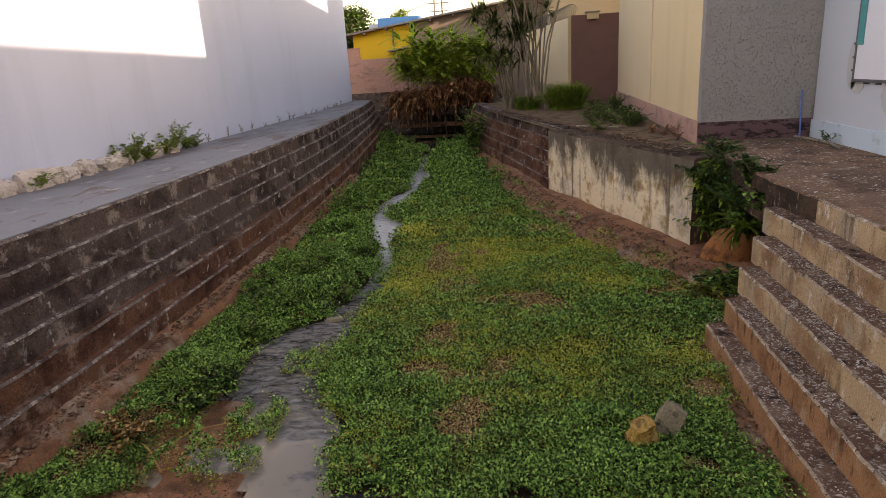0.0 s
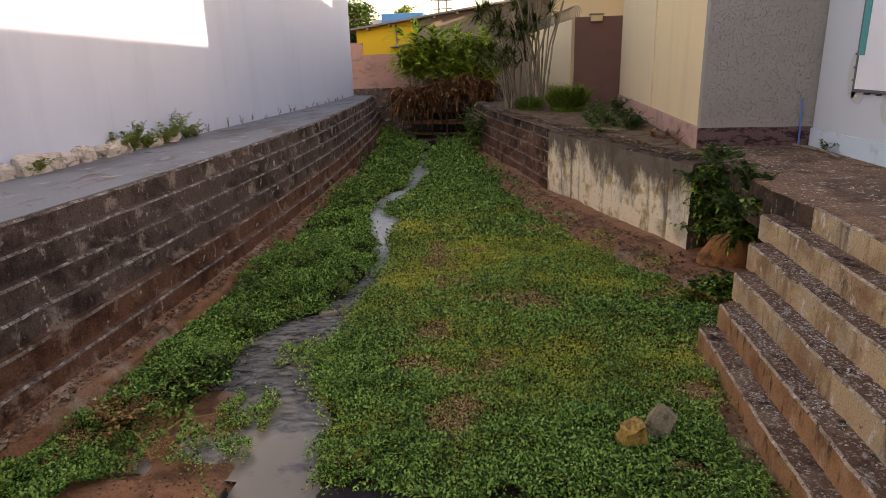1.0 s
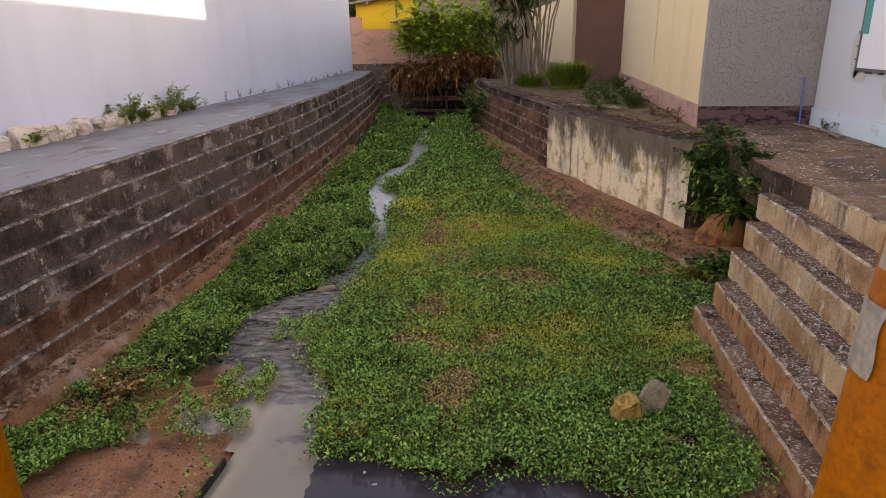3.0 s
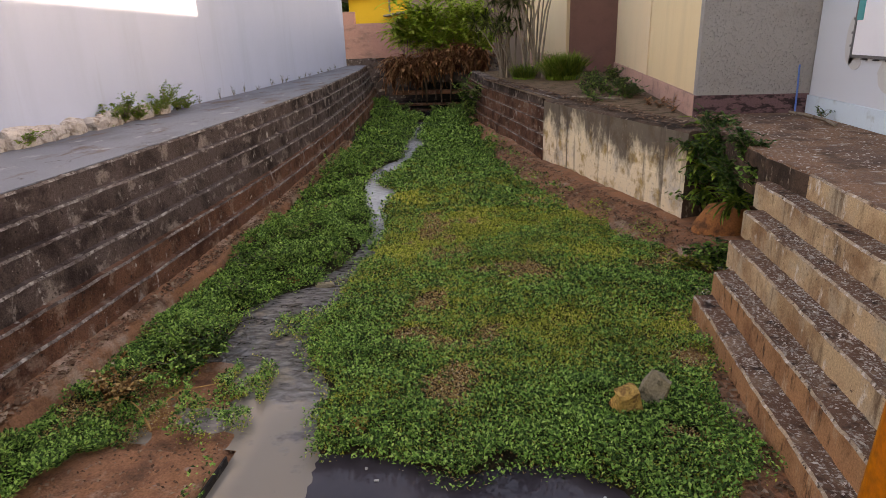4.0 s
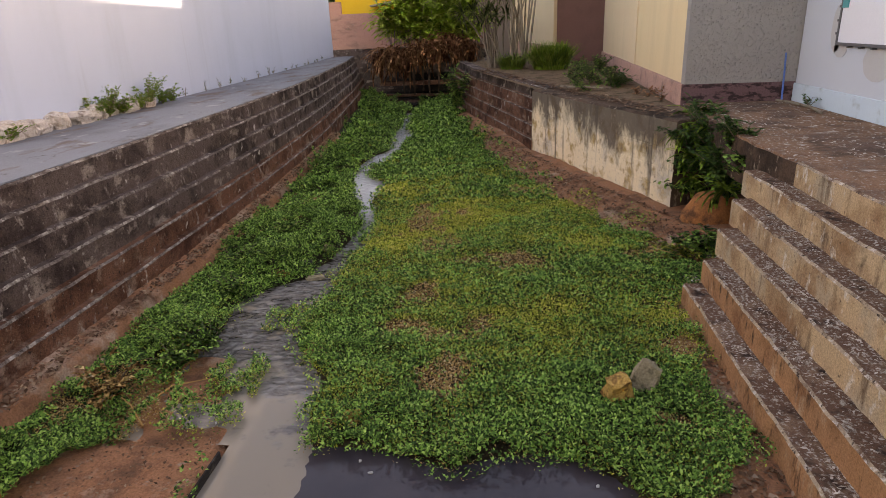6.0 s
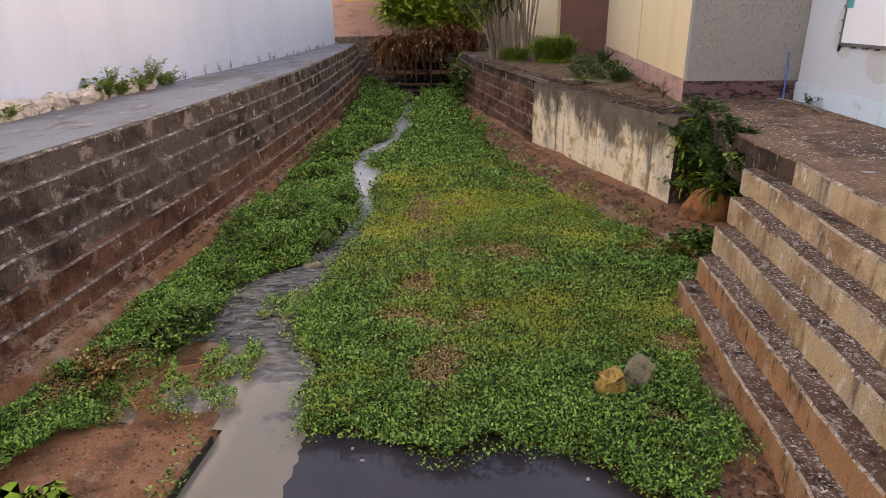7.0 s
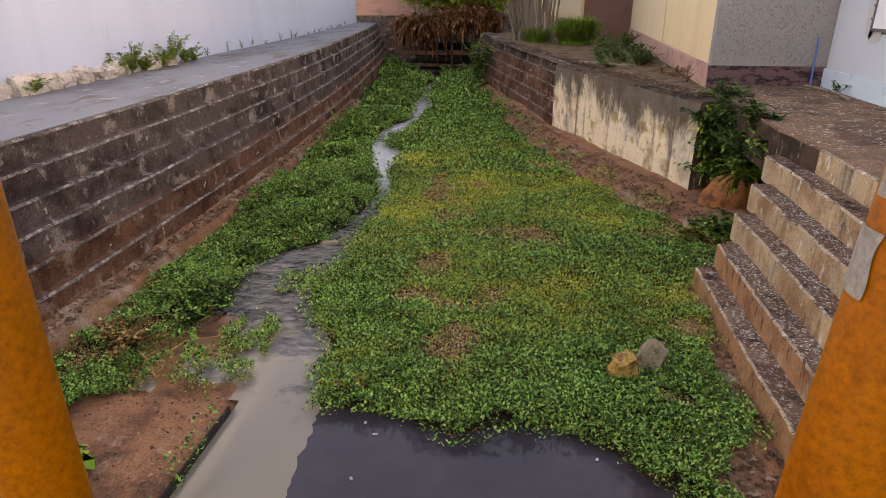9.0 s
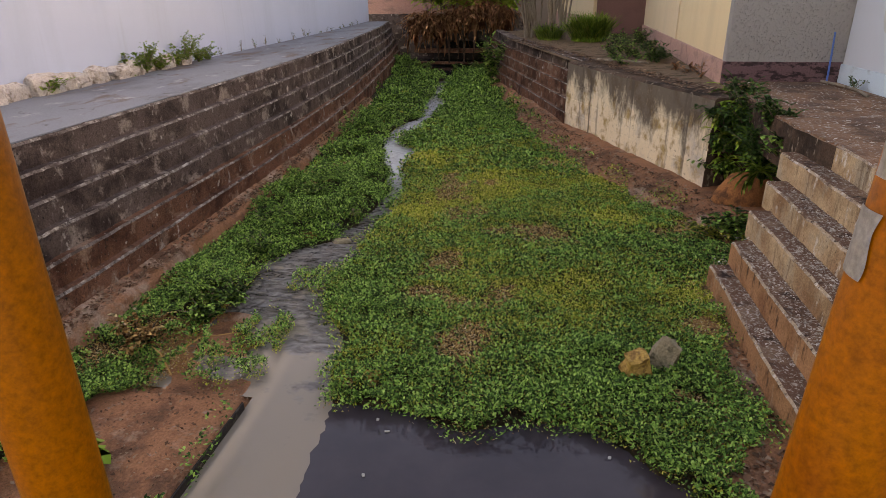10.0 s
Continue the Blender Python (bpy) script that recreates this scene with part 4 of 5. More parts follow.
def leafy_bush():
    b = thing("ginger_bush", (-2.9, 28, 1.4))
    tagged(b, "large bright green leafy bush on the far bank", "bush")
    bm, spots = bmesh.new(), []
    for k in range(105):
        root = Vector((-3.2 + 2.2 * U(-0.8, 1), 28.0 + U(-0.6, 0.9), 1.4))
        tip = root + Vector((-0.5 * U(0, 1) + 0.7 * U(-1, 1), U(-1.0, 0.4), U(0.8, 3.1)))
        mid = root.lerp(tip, 0.55) + Vector((0, 0, 0.3))
        tube(bm, [root, mid, tip], [0.02, 0.014, 0.006], 5)
        for j in range(13):
            s = U(0.45, 1.0)
            p = root.lerp(mid, s * 2) if s < 0.5 else mid.lerp(tip, s * 2 - 1)
            l = U(0.6, 1.15)
            spots.append((*p, U(2.2, 6.4), U(0.2, 1.1), l, l * U(0.15, 0.22)))
    tagged(world_part("stalk_clump", bm, M_STEM, b), kind="stuff")
    leaf_mesh("foliage", spots, M_BROAD, b, "", 3, 0.45)
    d = thing("dead_fronds", (-3.4, 27.2, 1.4))
    tagged(d, "curtain of dead brown fronds hanging over the bank", "dead foliage")
    spots = []
    for k in range(1150):
        x = U(-5.6, -1.4)
        top = 2.3 + 0.35 * rough(x, 1, 2, 1.2) - 0.25 * abs(x + 3.3) / 2.5
        spots.append((x, 27.1 + U(-0.7, 0.4), top + 0.12 * (x + 3.5) - U(-0.15, 0.85) * U(0.3, 1), U(2.8, 6.4), U(-1.5, 0.5), U(0.4, 1.0), U(0.05, 0.12)))
    leaf_mesh("frond_curtain", spots, M_FROND, d, "", 3, 0.35)


def yucca(at, stems, seed_lean, name, label, top=(3.2, 5.4)):
    t = thing(name, at)
    tagged(t, label, "tree")
    spots = []
    for k in range(stems):
        h = U(*top) - at[2]
        lean = Vector((seed_lean[0] + U(-0.55, 0.55), seed_lean[1] + U(-0.35, 0.35), 0)) * h * 0.6
        base = Vector(at) + Vector((U(-0.25, 0.25), U(-0.2, 0.2), 0))
        pts = [base, base + lean * 0.25 + Vector((0, 0, h * 0.45)), base + lean * 0.65 + Vector((0, 0, h * 0.8)), base + lean + Vector((0, 0, h))]
        bm = tube(bmesh.new(), pts, [0.036, 0.028, 0.022, 0.016], 7)
        heads = [pts[-1]]
        if k % 2 == 0:
            q = pts[2] + Vector((U(-0.5, 0.5), U(-0.3, 0.3), U(0.3, 0.6)))
            tube(bm, [pts[2], pts[2].lerp(q, 0.5) + Vector((0, 0, -0.05)), q], [0.02, 0.017, 0.013], 6)
            heads.append(q)
        world_part("trunk", bm, M_STEM, t)
        for q in heads:
            strap_head(spots, q, 42, 0.62, 0.045)
    leaf_mesh("crown", spots, M_YUCCA, t, "dark spiky strap leaves", 3, 0.3)


def grass_tuft(name, at, radius, height, count, mat, label):
    spots = []
    for _ in range(count):
        a, r = U(0, 6.28), radius * math.sqrt(U(0, 1))
        spots.append((at[0] + r * math.cos(a), at[1] + r * math.sin(a) * 1.3, at[2], U(0, 6.28), U(0.9, 1.5), height * U(0.5, 1.1), 0.02 * U(0.7, 1.4)))
    ob = leaf_mesh(name, spots, mat, None, "", 3, 0.25)
    return tagged(ob, label, "grass", kind="stuff")


def shelf_plants():
    grass_tuft("tall_grass", (1.3, 20.6, 1.42), 0.5, 0.95, 1300, M_GRASS, "bright green tall grass on the soil shelf")
    grass_tuft("tall_grass", (0.1, 21.2, 1.42), 0.35, 0.6, 350, M_GRASS, "bright green tall grass on the soil shelf")
    for _ in range(18):
        weed("shelf_weed", (U(1.5, 2.75), U(13.8, 20.0), 1.42), U(0.2, 0.5), 0.4, 150, 0.12, M_DARKLEAF if U(0, 1) < 0.4 else M_CRESS, "low green weeds growing on the soil shelf")
    for _ in range(4):
        weed("dry_weed", (U(2.5, 2.8), U(11.5, 13.5), 1.42), U(0.15, 0.3), 0.2, 40, 0.1, M_FROND, "dry brown weeds against the pink skirting")
    spots = []
    for _ in range(900):
        s = U(0, 1)
        x, y = 2.3 - 3.4 * s + U(0, 0.45), 9.6 + 11 * s
        spots.append((x, y, 1.47 + U(0, 0.03), U(0, 6.28), U(-0.05, 0.25), U(0.04, 0.16), U(0.02, 0.06)))
    tagged(leaf_mesh("straw", spots, M_CRUMB), "dry straw and fallen leaves along the wall top", "litter", kind="stuff")
    bm = tube(bmesh.new(), [(1.1, 14.3, 1.50), (1.5, 13.9, 1.52), (2.1, 13.6, 1.50)], [0.03, 0.028, 0.02], 7)
    tagged(part("dead_branch", bm, M_STEM), "pale dead branch lying on the wall top", "branch")
    weed("bank_shrub", (-1.75, 21.6, 0.1), 1.5, 0.65, 760, 0.2, M_CRESS, "leafy green shrub growing beside the channel wall", 12, "shrub")
    for x, y, h in ((-2.8, 25.5, 0.4), (-3.4, 24.8, 0.35), (-4.7, 25.8, 0.35), (-5.3, 24.5, 0.5)):
        weed("bank_weed", (x, y, 0), h, 0.4, 120, 0.15, M_CRESS, "green weeds at the foot of the far bank")


# ---- inlet between the walls ----
def inlet():
    bm = bmesh.new()
    bmesh.ops.create_icosphere(bm, subdivisions=4, radius=1.0, matrix=Matrix.Translation((2.84, 8.75, 0.12)) @ Matrix.Rotation(0.25, 4, "Y") @ Matrix.Diagonal((0.42, 0.3, 0.44, 1)))
    for v in bm.verts:
        v.co += 0.05 * Vector((rough(*v.co, 3), rough(v.co.y, v.co.z, 4, 3), rough(v.co.z, v.co.x, 9, 3))) + Vector((0, 0, 0.02 * rough(*v.co, 11)))
    tagged(part("drain_block", bm, M_RUST, None, "", True), "iron-stained orange concrete lump at the side drain", "drain")
    for at, h, n, leaf, mat, fl, lb in (
        ((2.85, 9.0, 0.95), 0.5, 130, 0.2, M_DARKLEAF, 0.22, "dark fern growing from the broken wall"),
        ((2.85, 8.3, 0.75), 0.5, 150, 0.24, M_DARKLEAF, 0.2, "dark fern growing from the broken wall"),
        ((2.95, 9.7, 1.2), 0.5, 120, 0.16, M_DARKLEAF, 0.3, "dark leafy weed at the wall corner"),
        ((2.85, 8.2, 0.62), 0.3, 130, 0.10, M_DARKLEAF, 0.45, "dark creeping weed over the drain"),
        ((2.58, 9.28, 1.05), 0.3, 110, 0.1, M_DARKLEAF, 0.4, "dark creeper over the broken wall end"),
        ((2.62, 9.28, 0.7), 0.3, 110, 0.1, M_DARKLEAF, 0.4, "dark creeper over the broken wall end"),
        ((2.62, 9.3, 0.4), 0.2, 80, 0.09, M_CRESS, 0.45, "green creeper hanging beside the drain"),
        ((2.45, 7.45, 0.02), 0.42, 120, 0.11, M_CRESS, 0.5, "broad-leaved green weed at the step foot"),
        ((2.2, 7.6, 0.0), 0.25, 80, 0.10, M_LAWN, 0.3, "yellow-green weed at the step foot")):
        weed("drain_weed", at, h, 0.42, n * 3, leaf, mat, lb, 12, "weed", (-0.2, -0.15), fl)


    spots = []
    for q in ((2.72, 8.5, 1.1), (2.8, 9.2, 1.3), (2.7, 7.9, 0.8), (2.75, 9.9, 1.45), (2.55, 9.3, 1.3), (2.6, 9.3, 0.95), (2.68, 9.25, 0.6)):
        strap_head(spots, q, 30, 0.42, 0.055, -0.7, 0.9)
    tagged(leaf_mesh("hanging_fern", spots, M_GRASS, None, "", 3, 0.5), "arching green ferns growing out of the broken wall", "fern", kind="stuff")
    for _ in range(11):
        at = (U(2.75, 2.95), U(7.6, 9.6), U(0.7, 1.3))
        weed("drain_weed", at, U(0.2, 0.45), 0.3, 200, U(0.08, 0.17), M_DARKLEAF if U(0, 1) < 0.75 else M_CRESS, "dark weeds hanging over the side drain", 9, "weed", (-0.25, -0.2), U(0.22, 0.45))


def crumbs():
    """Small crumbs of earth, gravel and dry bits on the bare mud."""
    spots = []
    for _ in range(15000):
        y = U(2.2, 17)
        if U(0, 1) < 0.3:
            x, z = FOOT_X + U(-0.05, 0.2) + bend(y), 0.19 + 0.03 * rough(y, 9, 2, 1.2)
        else:
            x = ease(y, EDGE_R) + U(-0.2, 0.75)
            z = bed_height(x, y) + 0.005
        if y < 8 and x > 1.85 or (y > 9.3 and x > 2.42 - 1.9 * (y - 9.35) / 4.9):
            continue
        s = U(0.02, 0.07)
        spots.append((x, y, z, U(0, 6.28), U(-0.1, 0.6), s, s * U(0.3, 0.9)))
    for _ in range(700):
        x, y = U(-3.25, -2.12), U(2.2, 3.9)
        if muddy(x, y) > -0.05:
            s = U(0.012, 0.04)
            spots.append((x, y, bed_height(x, y) + 0.004, U(0, 6.28), U(-0.1, 0.6), s, s * U(0.3, 0.9)))
    tagged(leaf_mesh("earth_crumbs", spots, M_CRUMB), "crumbs of earth and dry bits on bare mud", "litter", kind="stuff")


def stone(name, at, size, mat, label, turn=(0, 0, 0), category="stone", seed=1):
    bm = bmesh.new()
    bmesh.ops.create_cube(bm, size=1.0)
    bmesh.ops.subdivide_edges(bm, edges=bm.edges, cuts=3, use_grid_fill=True)
    for v in bm.verts:
        n = v.co.normalized() * 0.62
        v.co = v.co.lerp(n, 0.42)
        v.co += 0.20 * Vector((rough(*(v.co * 2 + Vector((seed, 0, 0)))), rough(*(v.co * 2 + Vector((0, seed, 4)))), rough(*(v.co * 2 + Vector((8, 0, seed))))))
    bmesh.ops.transform(bm, matrix=pose(*at, *turn) @ Matrix.Diagonal((*size, 1)), verts=bm.verts)
    return tagged(part(name, bm, mat), label, category, name.replace("_", " ") + "s" if name in ("rubble_stone", "litter_scrap", "block_fragment", "stone_in_stream") else "")


def small_things():
    stone("block_fragment", (0.86, 4.33, 0.13), (0.19, 0.15, 0.26), M_STONE_Y, "ochre broken block lying on the plants", (15, -8, 20), "stone", 3)
    stone("block_fragment", (1.10, 4.5, 0.16), (0.19, 0.10, 0.26), M_STONE_G, "grey broken block lying on the plants", (-12, 22, -25), "stone", 6)
    stone("pebble", (-1.2, 4.05, 0.03), (0.13, 0.1, 0.07), M_STONE_Y, "pale tan pebble at the water edge", (0, 0, 20), "stone", 2)
    stone("wet_rock", (-2.62, 7.35, 0.0), (0.17, 0.14, 0.13), M_BLACK, "black wet lump in the stream", (0, 10, 30), "rock", 5)
    stone("stone_in_stream", (-2.4, 7.0, -0.04), (0.2, 0.1, 0.06), M_STONE_G, "grey stone in the stream", (0, 0, 15), "stone", 8)
    stone("stone_in_stream", (-2.5, 7.95, 0.02), (0.17, 0.12, 0.10), M_STONE_G, "grey stone at the stream edge", (0, 0, 55), "stone", 9)
    stone("brick_fragment", (-2.85, 7.05, 0.0), (0.22, 0.14, 0.08), M_RUST, "orange brick fragment beside the stream", (0, 0, -15), "brick", 4)
    for k, (x, y) in enumerate(((-0.62, 5.28), (-0.05, 5.42), (-0.1, 7.2), (-1.05, 3.62), (-0.95, 3.5), (1.55, 9.45), (-2.25, 3.9), (-1.0, 3.05), (-2.7, 3.15), (0.6, 3.45))):
        stone("litter_scrap", (x, y, 0.04 if y > 3.8 else -0.045), (U(0.02, 0.035), U(0.012, 0.022), 0.008), M_LITTER, "small pale scrap of litter", (0, 0, U(0, 180)), "litter", k)
    # plaster rubble along the white wall foot
    for k in range(15):
        y = 5.2 + k * 0.42 + U(-0.1, 0.1)
        x = soft_curve(y, WHITE_LINE, 1.0) + U(0.02, 0.14)
        stone("rubble_stone", (x, y, LEDGE_Z + 0.1), (U(0.16, 0.3), U(0.3, 0.5), U(0.16, 0.34)), M_RUBBLE, "pale plastered rubble stone at the wall foot", (U(-8, 8), U(-8, 8), U(-20, 20)), "stone", k + 20)
    for y, h, n in ((9.3, 0.35, 260), (9.7, 0.5, 260), (10.1, 0.3, 260), (10.6, 0.3, 260), (11.0, 0.6, 280), (11.5, 0.35, 240), (11.9, 0.25, 160), (7.4, 0.22, 120)):
        x = soft_curve(y, WHITE_LINE, 1.0) + 0.18
        weed("wall_weed", (x, y, LEDGE_Z + 0.02), h, 0.36, int(n * 1.6), 0.06, M_GRASS, "green weed at the foot of the white wall", 9, "weed", (0.15, 0), 0.5)
    for k in range(16):
        y = 12.5 + k * 0.95 + U(-0.4, 0.4)
        x = soft_curve(y, WHITE_LINE, 1.0) + 0.06
        weed("wall_tuft", (x, y, LEDGE_Z + 0.02), U(0.08, 0.26), 0.1, 14, 0.07, M_DARKLEAF, "small tuft sprouting at the wall foot", 3)
    # big weeds on the left bank
    for x, y, h, n in ((-3.0, 4.75, 0.3, 360), (-3.35, 5.3, 0.26, 300), (-2.85, 5.1, 0.26, 280), (-3.2, 6.4, 0.26, 260), (-3.5, 7.4, 0.22, 220), (-3.1, 7.5, 0.26, 240), (-3.4, 8.6, 0.22, 220)):
        weed("bank_weed", (x, y, 0.02), h, 0.34, n, 0.075, M_CRESS, "leafy green weed on the stream bank", 14, "weed", (0, 0), 0.45)
    weed("yellowing_weed", (-3.35, 4.2, 0.02), 0.26, 0.4, 150, 0.11, M_DRY, "yellowing dry weed on the stream bank", 10)
    weed("broad_leaf_weed", (-2.72, 2.72, 0.05), 0.2, 0.2, 48, 0.15, M_GRASS, "broad-leaved green weed on the mud", 8, "weed", (0, 0), 0.5)
    # long stalks
    for x, y, a in ((2.0, 7.55, 0.4), (1.6, 7.5, -0.2), (-2.9, 4.0, 0.9), (-2.75, 3.75, 2.4)):
        bm = tube(bmesh.new(), [(x, y, 0.1), (x + 0.25 * math.cos(a), y + 0.25 * math.sin(a), 0.17), (x + 0.55 * math.cos(a), y + 0.55 * math.sin(a), 0.1)], [0.008, 0.007, 0.004], 5)
        tagged(part("dry_stalk", bm, M_DRY), "long pale dry stalk on the plants", "stalk")


# ---- wall fittings on the right ----
def fittings():
    p = thing("notice_panel", (4.55, 9, 2.4))
    tagged(p, "white framed panel with teal trim on the wall", "panel")
    board = world_part("board", a_box((4.545, 6.5, 2.42), (4.585, 9.62, 4.2), 0.004), M_PANEL, p)
    world_part("frame_edge", a_box((4.535, 6.5, 2.395), (4.59, 9.65, 2.435), 0.004), M_WIRE, p, "dark metal bottom frame")
    world_part("frame_edge", a_box((4.535, 9.605, 2.435), (4.59, 9.65, 4.2), 0.004), M_WIRE, p, "dark metal side frame")
    sub_part("trim", a_box((4.53, 9.45, 2.88), (4.544, 9.6, 4.2), 0.002), M_TEAL, board, "teal trim strip")
    for y, z in ((9.66, 2.55), (9.66, 2.72), (9.66, 2.9), (9.3, 2.385), (9.0, 2.385), (8.7, 2.385)):
        world_part("clip", a_box((4.53, y - 0.015, z - 0.015), (4.6, y + 0.02, z + 0.015), 0.003), M_WIRE, p)
    for cy, cz, ry, rz in ((9.76, 2.62, 0.17, 0.33), (9.6, 2.36, 0.18, 0.13), (8.62, 2.22, 0.34, 0.24)):
        bm = bmesh.new()
        ring = [bm.verts.new((4.592 + 0.002, cy + ry * math.cos(a) * (1 + 0.1 * rough(a, cy, 0, 2)), cz + rz * math.sin(a))) for a in np.linspace(0, 2 * math.pi, 28, endpoint=False)]
        f = bm.faces.new(ring)
        ext = bmesh.ops.extrude_face_region(bm, geom=[f])
        bmesh.ops.translate(bm, vec=(0.01, 0, 0), verts=[v for v in ext["geom"] if isinstance(v, bmesh.types.BMVert)])
        bmesh.ops.recalc_face_normals(bm, faces=bm.faces)
        tagged(part("mortar_patch", bm, M_PATCH), "grey mortar patch on the off-white wall", "patch")
    bm = tube(bmesh.new(), [(4.39, 10.78, SLAB_Z), (4.385, 10.8, 1.9), (4.38, 10.83, 2.25)], 0.014, 10)
    tagged(part("pipe", bm, M_BLUEPIPE), "blue plastic pipe leaning on the grey wall", "pipe")
    weed("slab_weed", (4.45, 9.95, SLAB_Z), 0.2, 0.14, 50, 0.08, M_DARKLEAF, "small green weed at the blue skirting")
    bm = tube(bmesh.new(), [(4.3, 10.75, 1.53), (4.35, 10.3, 1.54), (4.42, 9.8, 1.53), (4.3, 9.2, 1.53)], 0.02, 6)
    tagged(part("dead_branch", bm, M_STEM), "dry bent stick on the slab", "branch")
    spots = [(U(2.7, 4.5), U(6.2, 10.7), SLAB_Z + 0.006, U(0, 6.28), U(-0.05, 0.2), U(0.02, 0.07), U(0.012, 0.035)) for _ in range(900)]
    tagged(leaf_mesh("slab_litter", spots, M_GRIT), "dry leaf litter on the slab", "litter", kind="stuff")
    spots = []
    for k in range(5):
        for _ in range(1200):
            y = U(2.2, 6.4)
            if rough(y, k * 3, 5, 1.1) + U(-0.4, 0.4) > 0.25:
                continue
            spots.append((1.83 + k * 0.195 + 0.175 - 0.155 * U(0, 1) ** 1.6, y, 0.252 + k * 0.25, U(0, 6.28), U(-0.1, 0.3), U(0.012, 0.045), U(0.008, 0.022)))
    tagged(leaf_mesh("step_litter", spots, M_GRIT), "dry leaf crumbs lying on the steps", "litter", kind="stuff")


# ---- distance ----
def distance():
    bm = a_box((1.72, 24, 1.2), (3.5, 24.25, 4.45), 0.01)
    tagged(part("wall_maroon", bm, M_MAROON), "dull maroon boundary wall", "wall", kind="structure")
    m = Matrix.Translation((1.72, 24.1, 0)) @ Matrix.Rotation(radians(8), 4, "Z")
    b = thing("cream_boundary_wall", (1.6, 26, 1.4))
    tagged(b, "cream boundary wall with razor wire on top", "wall")
    world_part("wall", a_box((-0.12, 0, 1.2), (0.12, 11, 4.4), 0.01, m), M_PALE, b)
    world_part("skirting", a_box((-0.15, 0, 1.2), (0.15, 11, 2.0), 0.01, m), M_PINKSK, b, "pink skirting")
    coil = [m @ Vector((0.22 * math.cos(a), a * 0.05, 4.62 + 0.22 * math.sin(a))) for a in np.arange(0, 200, 0.45)]
    w = thing("razor_wire", (1.6, 26, 4.4))
    tagged(w, "coiled razor wire along the wall top", "wire")
    world_part("coil", tube(bmesh.new(), coil, 0.012, 4), M_WIRE, w)
    l = thing("wall_lamp", (2.5, 23.95, 4.35))
    tagged(l, "yellow box lamp on the maroon wall", "lamp")
    lamp_box = world_part("box", a_box((2.25, 23.8, 4.28), (2.65, 24.0, 4.5), 0.02), M_YELLOW, l)
    sub_part("cap", a_box((2.2, 23.75, 4.5), (2.7, 24.1, 4.54), 0.01), M_SHEET, lamp_box)
    g = thing("upper_building", (4, 33, 1.4))
    tagged(g, "grey-white building behind the maroon wall", "building")
    world_part("wall", a_box((1.2, 33, 1.0), (9, 40, 6.3), 0.02), M_PALE, g)
    world_part("roof", a_box((0.8, 32.6, 6.3), (9.4, 40.4, 6.5), 0.02), M_SHEET, g)
    # yellow house with a long lean roof
    h = thing("yellow_house", (-7, 36, 1))
    tagged(h, "yellow house with a low sheet roof", "house")
    z = lambda x: 4.95 + 0.132 * (x + 9.6)
    bm = bmesh.new()
    def wall_poly(x0, x1, y, low):
        vs = [bm.verts.new(p) for p in ((x0, y, low), (x1, y, low), (x1, y, z(x1)), (x0, y, z(x0)))]
        wv = [bm.verts.new((v.co.x, y + 0.25, v.co.z)) for v in vs]
        bm.faces.new(vs)
        bm.faces.new(wv[::-1])
        for i in range(4):
            bm.faces.new((vs[i], wv[i], wv[(i + 1) % 4], vs[(i + 1) % 4]))
    wall_poly(-9.5, -6.1, 36, 1)
    bmesh.ops.recalc_face_normals(bm, faces=bm.faces)
    world_part("wall", bm, M_FARYEL, h, "strong yellow painted wall")
    bm = bmesh.new()
    wall_poly(-6.1, 3.0, 36.05, 1)
    bmesh.ops.recalc_face_normals(bm, faces=bm.faces)
    world_part("wall", bm, M_TAUPE, h, "taupe painted wall")
    slope = math.atan(0.132)
    roof = world_part("roof", a_box((-0.6, -0.5, 0.0), (12.8, 4, 0.10), 0.01, Matrix.Translation((-9.6, 36, 4.96)) @ Matrix.Rotation(-slope, 4, "Y")), M_SHEET, h)
    world_part("canopy", a_box((0, -0.9, 0), (2.6, 0.1, 0.08), 0.01, Matrix.Translation((-7.4, 36, 3.95)) @ Matrix.Rotation(-0.14, 4, "Y")), M_SHEET, h, "small lean-to canopy")
    world_part("drainpipe", tube(bmesh.new(), [(-7.2, 35.95, 4.2), (-7.2, 35.95, 5.2)], 0.05, 8), M_SHEET, h)
    for x in np.arange(-8.8, -1, 1.25):
        sub_part("rafter", a_box((x, 35.5, z(x) - 0.12), (x + 0.1, 36, z(x)), 0.01), M_TAUPE, roof)
    c = thing("blue_building", (-9, 48, 0))
    tagged(c, "blue painted parapet behind the yellow house", "building")
    world_part("wall", a_box((-10.7, 48, 0), (-7.6, 52, 6.75), 0.02), M_BLUE, c)
    world_part("wall", a_box((-11.5, 48.5, 0), (-10.7, 51, 6.4), 0.02), M_OFFW, c, "grey-white end wall")
    # stub wall left of the house
    tagged(part("wall_far_side", a_box((-14, 33.5, 1), (-8.6, 33.8, 4.2), 0.01), M_PINKB), "pink block wall beside the house", "wall", kind="structure")
    # tank
    t = thing("water_tank", (-3.6, 42, 5))
    tagged(t, "grey rounded water tank on a stand", "tank")
    bm = tube(bmesh.new(), [(-3.6, 42, 5.3), (-3.6, 42, 6.0), (-3.6, 42, 6.3), (-3.6, 42, 6.4)], [0.75, 0.75, 0.55, 0.15], 16)
    world_part("shell", bm, M_PATCH, t)
    world_part("stand", a_box((-4.2, 41.4, 0), (-3.0, 42.6, 5.3), 0.02), M_TAUPE, t)
    # poles and wires
    q = thing("utility_pole", (-8.0, 60, 0))
    tagged(q, "twin grey utility pole with crossarms", "pole")
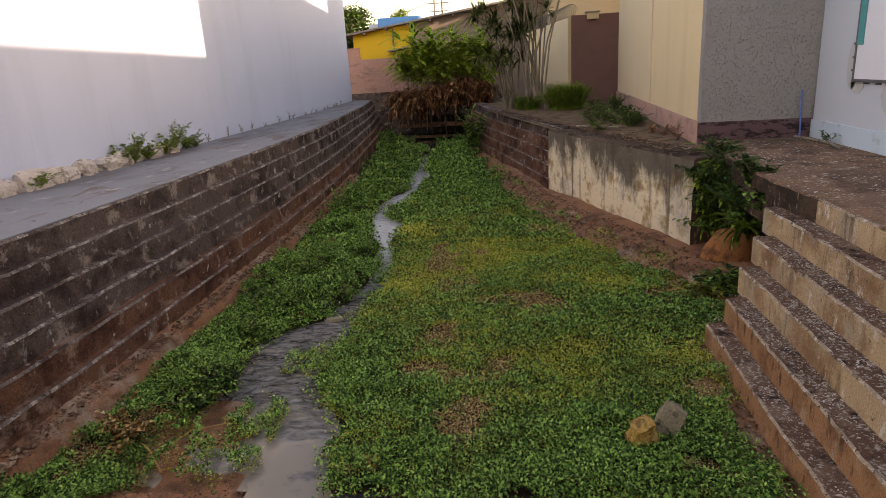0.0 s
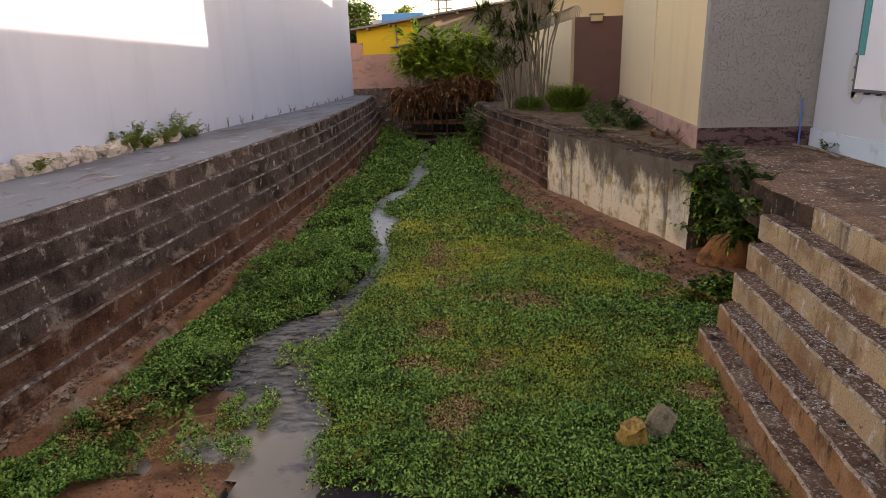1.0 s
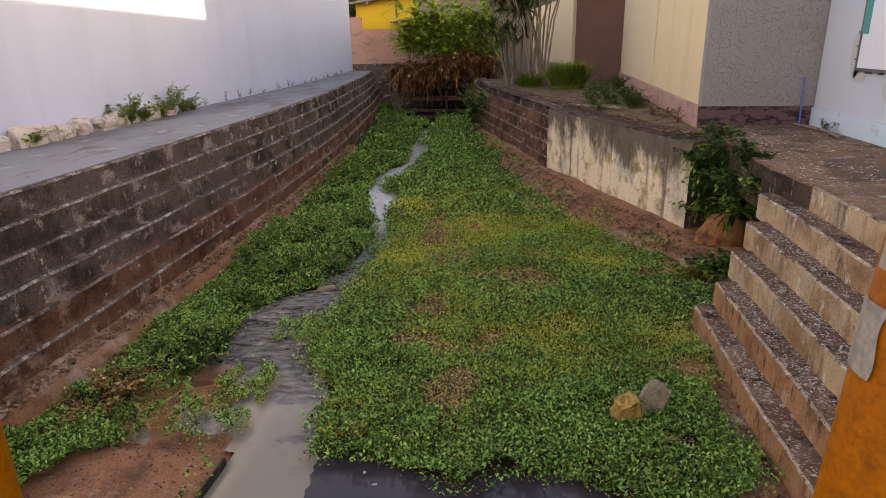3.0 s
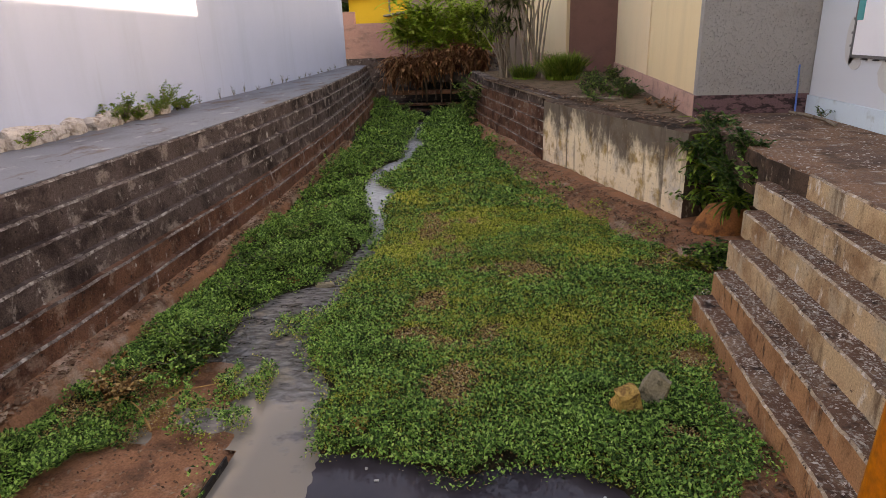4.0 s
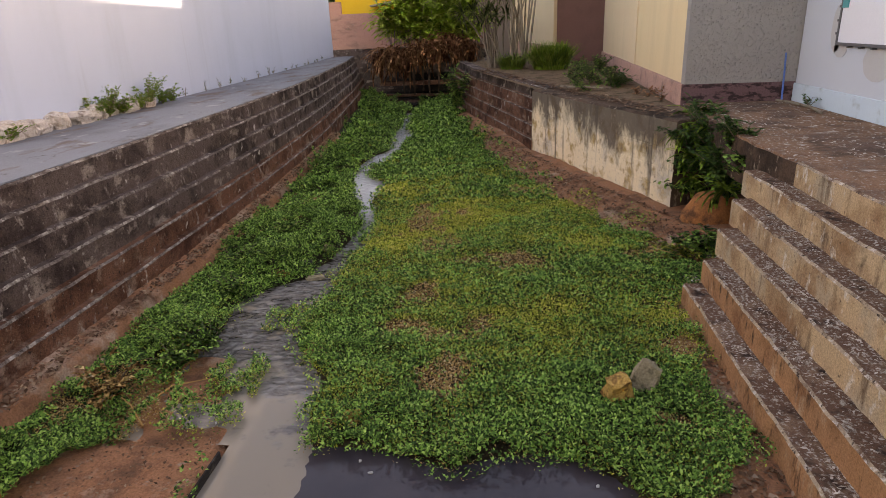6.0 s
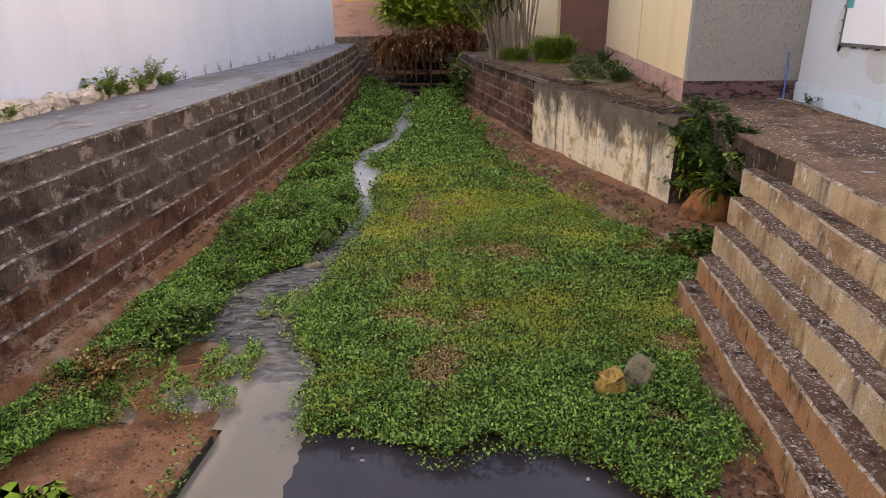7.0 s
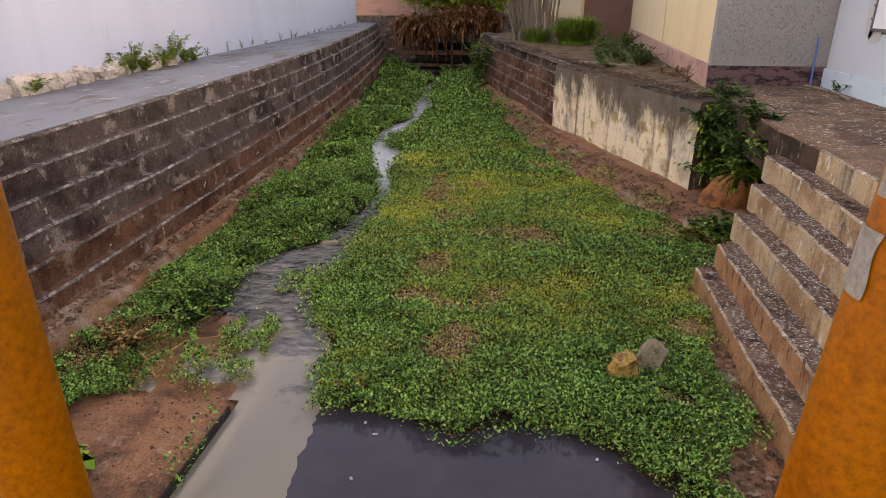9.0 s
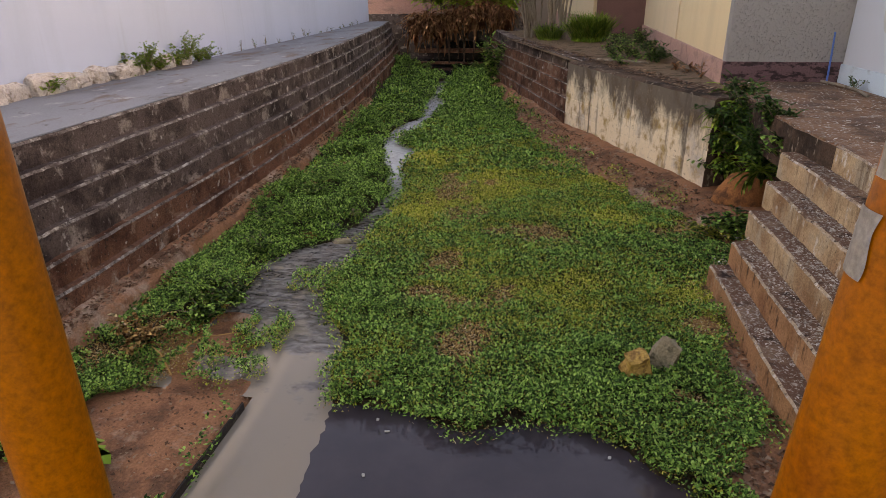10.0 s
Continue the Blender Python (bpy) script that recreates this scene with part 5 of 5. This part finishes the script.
    for dx in (0, 0.7):
        world_part("pole", tube(bmesh.new(), [(-8 + dx, 60, -0.5), (-8 + dx, 60, 9.9)], [0.10, 0.07], 8), M_WIRE, q)
    for zz, ln in ((7.9, 0.9), (8.6, 1.0), (9.3, 0.8)):
        world_part("crossarm", a_box((-7.65 - ln, 59.85, zz), (-7.65 + ln, 60.0, zz + 0.08), 0.01), M_WIRE, q)
    p2 = thing("thin_pole", (-20, 75, 0))
    tagged(p2, "thin far pole carrying a wire", "pole")
    world_part("pole", tube(bmesh.new(), [(-18.5, 75, -0.5), (-18.5, 75, 10.3)], [0.14, 0.1], 7), M_WIRE, p2)
    pts = [Vector((-18.5, 75, 10.1)).lerp(Vector((-8, 60, 9.0)), s) + Vector((0, 0, -0.9 * 4 * s * (1 - s))) for s in np.linspace(0, 1, 14)]
    w2 = thing("overhead_wire", pts[7])
    tagged(w2, "sagging overhead wire between two poles", "wire")
    world_part("cable", tube(bmesh.new(), pts, 0.03, 5), M_WIRE, w2)
    tagged(part("ground_far", a_box((-70, 31.7, -0.4), (60, 150, 1.0)), M_SOIL), "dark earth terrace behind the bank", "ground", kind="structure")


def tree(name, at, height, radius, clumps, leaf, mat, label):
    t = thing(name, at)
    tagged(t, label, "tree")
    bm = bmesh.new()
    a = Vector(at)
    fork = a + Vector((0.1, 0, height * 0.45))
    tube(bm, [a, a.lerp(fork, 0.5) + Vector((0.1, 0, 0)), fork], [height * 0.035, height * 0.03, height * 0.025], 9)
    spots = []
    for k in range(clumps):
        an, up = U(0, 6.28), U(-0.4, 1.0)
        r = radius * U(0.35, 1.0) * math.sqrt(max(0.1, 1 - up * up * 0.8))
        q = a + Vector((r * math.cos(an), r * math.sin(an), height * 0.62 + up * height * 0.36))
        tube(bm, [fork, fork.lerp(q, 0.5) + Vector((0, 0, 0.2)), q], [height * 0.016, height * 0.01, 0.01], 5)
        for _ in range(90):
            d = Vector((rng.gauss(0, 1), rng.gauss(0, 1), rng.gauss(0, 0.7))) * radius * 0.17
            spots.append((*(q + d), U(0, 6.28), U(-0.6, 0.7), leaf * U(0.6, 1.2), leaf * U(0.35, 0.6)))
    world_part("trunk", bm, M_STEM, t)
    leaf_mesh("crown", spots, mat, t)


# ---- bridge ----
def bridge():
    tagged(part("bridge_deck", a_box((-6.4, -2.6, 1.5), (4.5, 0.21, 1.75), 0.02), M_DECK), "concrete deck of the small bridge", "bridge", kind="structure")
    r = thing("bridge_railing", (0, 0.165, 1.75))
    tagged(r, "orange painted pipe railing with chipped paint", "railing")
    rad = 0.0155
    world_part("top_rail", tube(bmesh.new(), [(-6, 0.165, 3.02), (4.4, 0.165, 3.02)], 0.024, 14), M_ORANGE, r, "", True)
    world_part("bottom_rail", tube(bmesh.new(), [(-6, 0.165, 1.85), (4.4, 0.165, 1.85)], 0.02, 14), M_ORANGE, r, "", True)
    for k in range(-14, 15):
        x = (-0.151 if k < 0 else 0.1362) + (k + 1 if k < 0 else k) * 0.29
        s = 0.0 if k not in (-1, 0) else (-0.0143 if k < 0 else 0.0531)
        bar = world_part("bar", tube(bmesh.new(), [(x + s * (1.75 - 2.6), 0.165, 1.75), (x, 0.165, 2.6), (x + s * 0.42, 0.165, 3.02)], rad, 24), M_ORANGE, r, "", True)
        if k == 0:
            chipped = bar
    # bare metal where the paint has come off
    def flake(z0, z1, a0, a1, seed):
        rows = []
        for i in range(15):
            z = z0 + (z1 - z0) * i / 14
            edge = 0.35 * rough(z * 60, seed, 0, 1)
            x = 0.1362 + 0.0531 * (z - 2.6)
            rows.append([(x + (rad + 0.0006) * math.cos(a), 0.165 + (rad + 0.0006) * math.sin(a), z) for a in np.linspace(a0 + edge, a1 + edge * 0.8, 12)])
        bm = grid_mesh(rows)
        bmesh.ops.recalc_face_normals(bm, faces=bm.faces)
        sub_part("chip", bm, M_BARE, chipped, "grey bare metal where paint has flaked", True)
    flake(2.783, 2.803, radians(150), radians(198), 3)
    flake(2.812, 2.846, radians(172), radians(226), 9)


waters()
cover()
far_bank()
leafy_bush()
yucca((0.35, 21.6, 1.42), 16, (-0.02, 0.0), "yucca_tree", "slender many-stemmed tree with spiky leaf heads", (3.6, 6.2))
yucca((-0.45, 22.2, 1.42), 13, (-0.35, 0.0), "yucca_tree", "leaning many-stemmed tree with spiky leaf heads", (3.0, 4.8))
shelf_plants()
inlet()
crumbs()
small_things()
fittings()
distance()
tree("far_tree", (-13.9, 52, 1), 6.8, 2.4, 60, 0.4, M_DARKLEAF, "rounded dark green tree behind the white wall")
tree("far_tree", (-13.2, 72, 1), 8.2, 1.7, 30, 0.45, M_GRASS, "small bright green tree beyond the houses")
bridge()
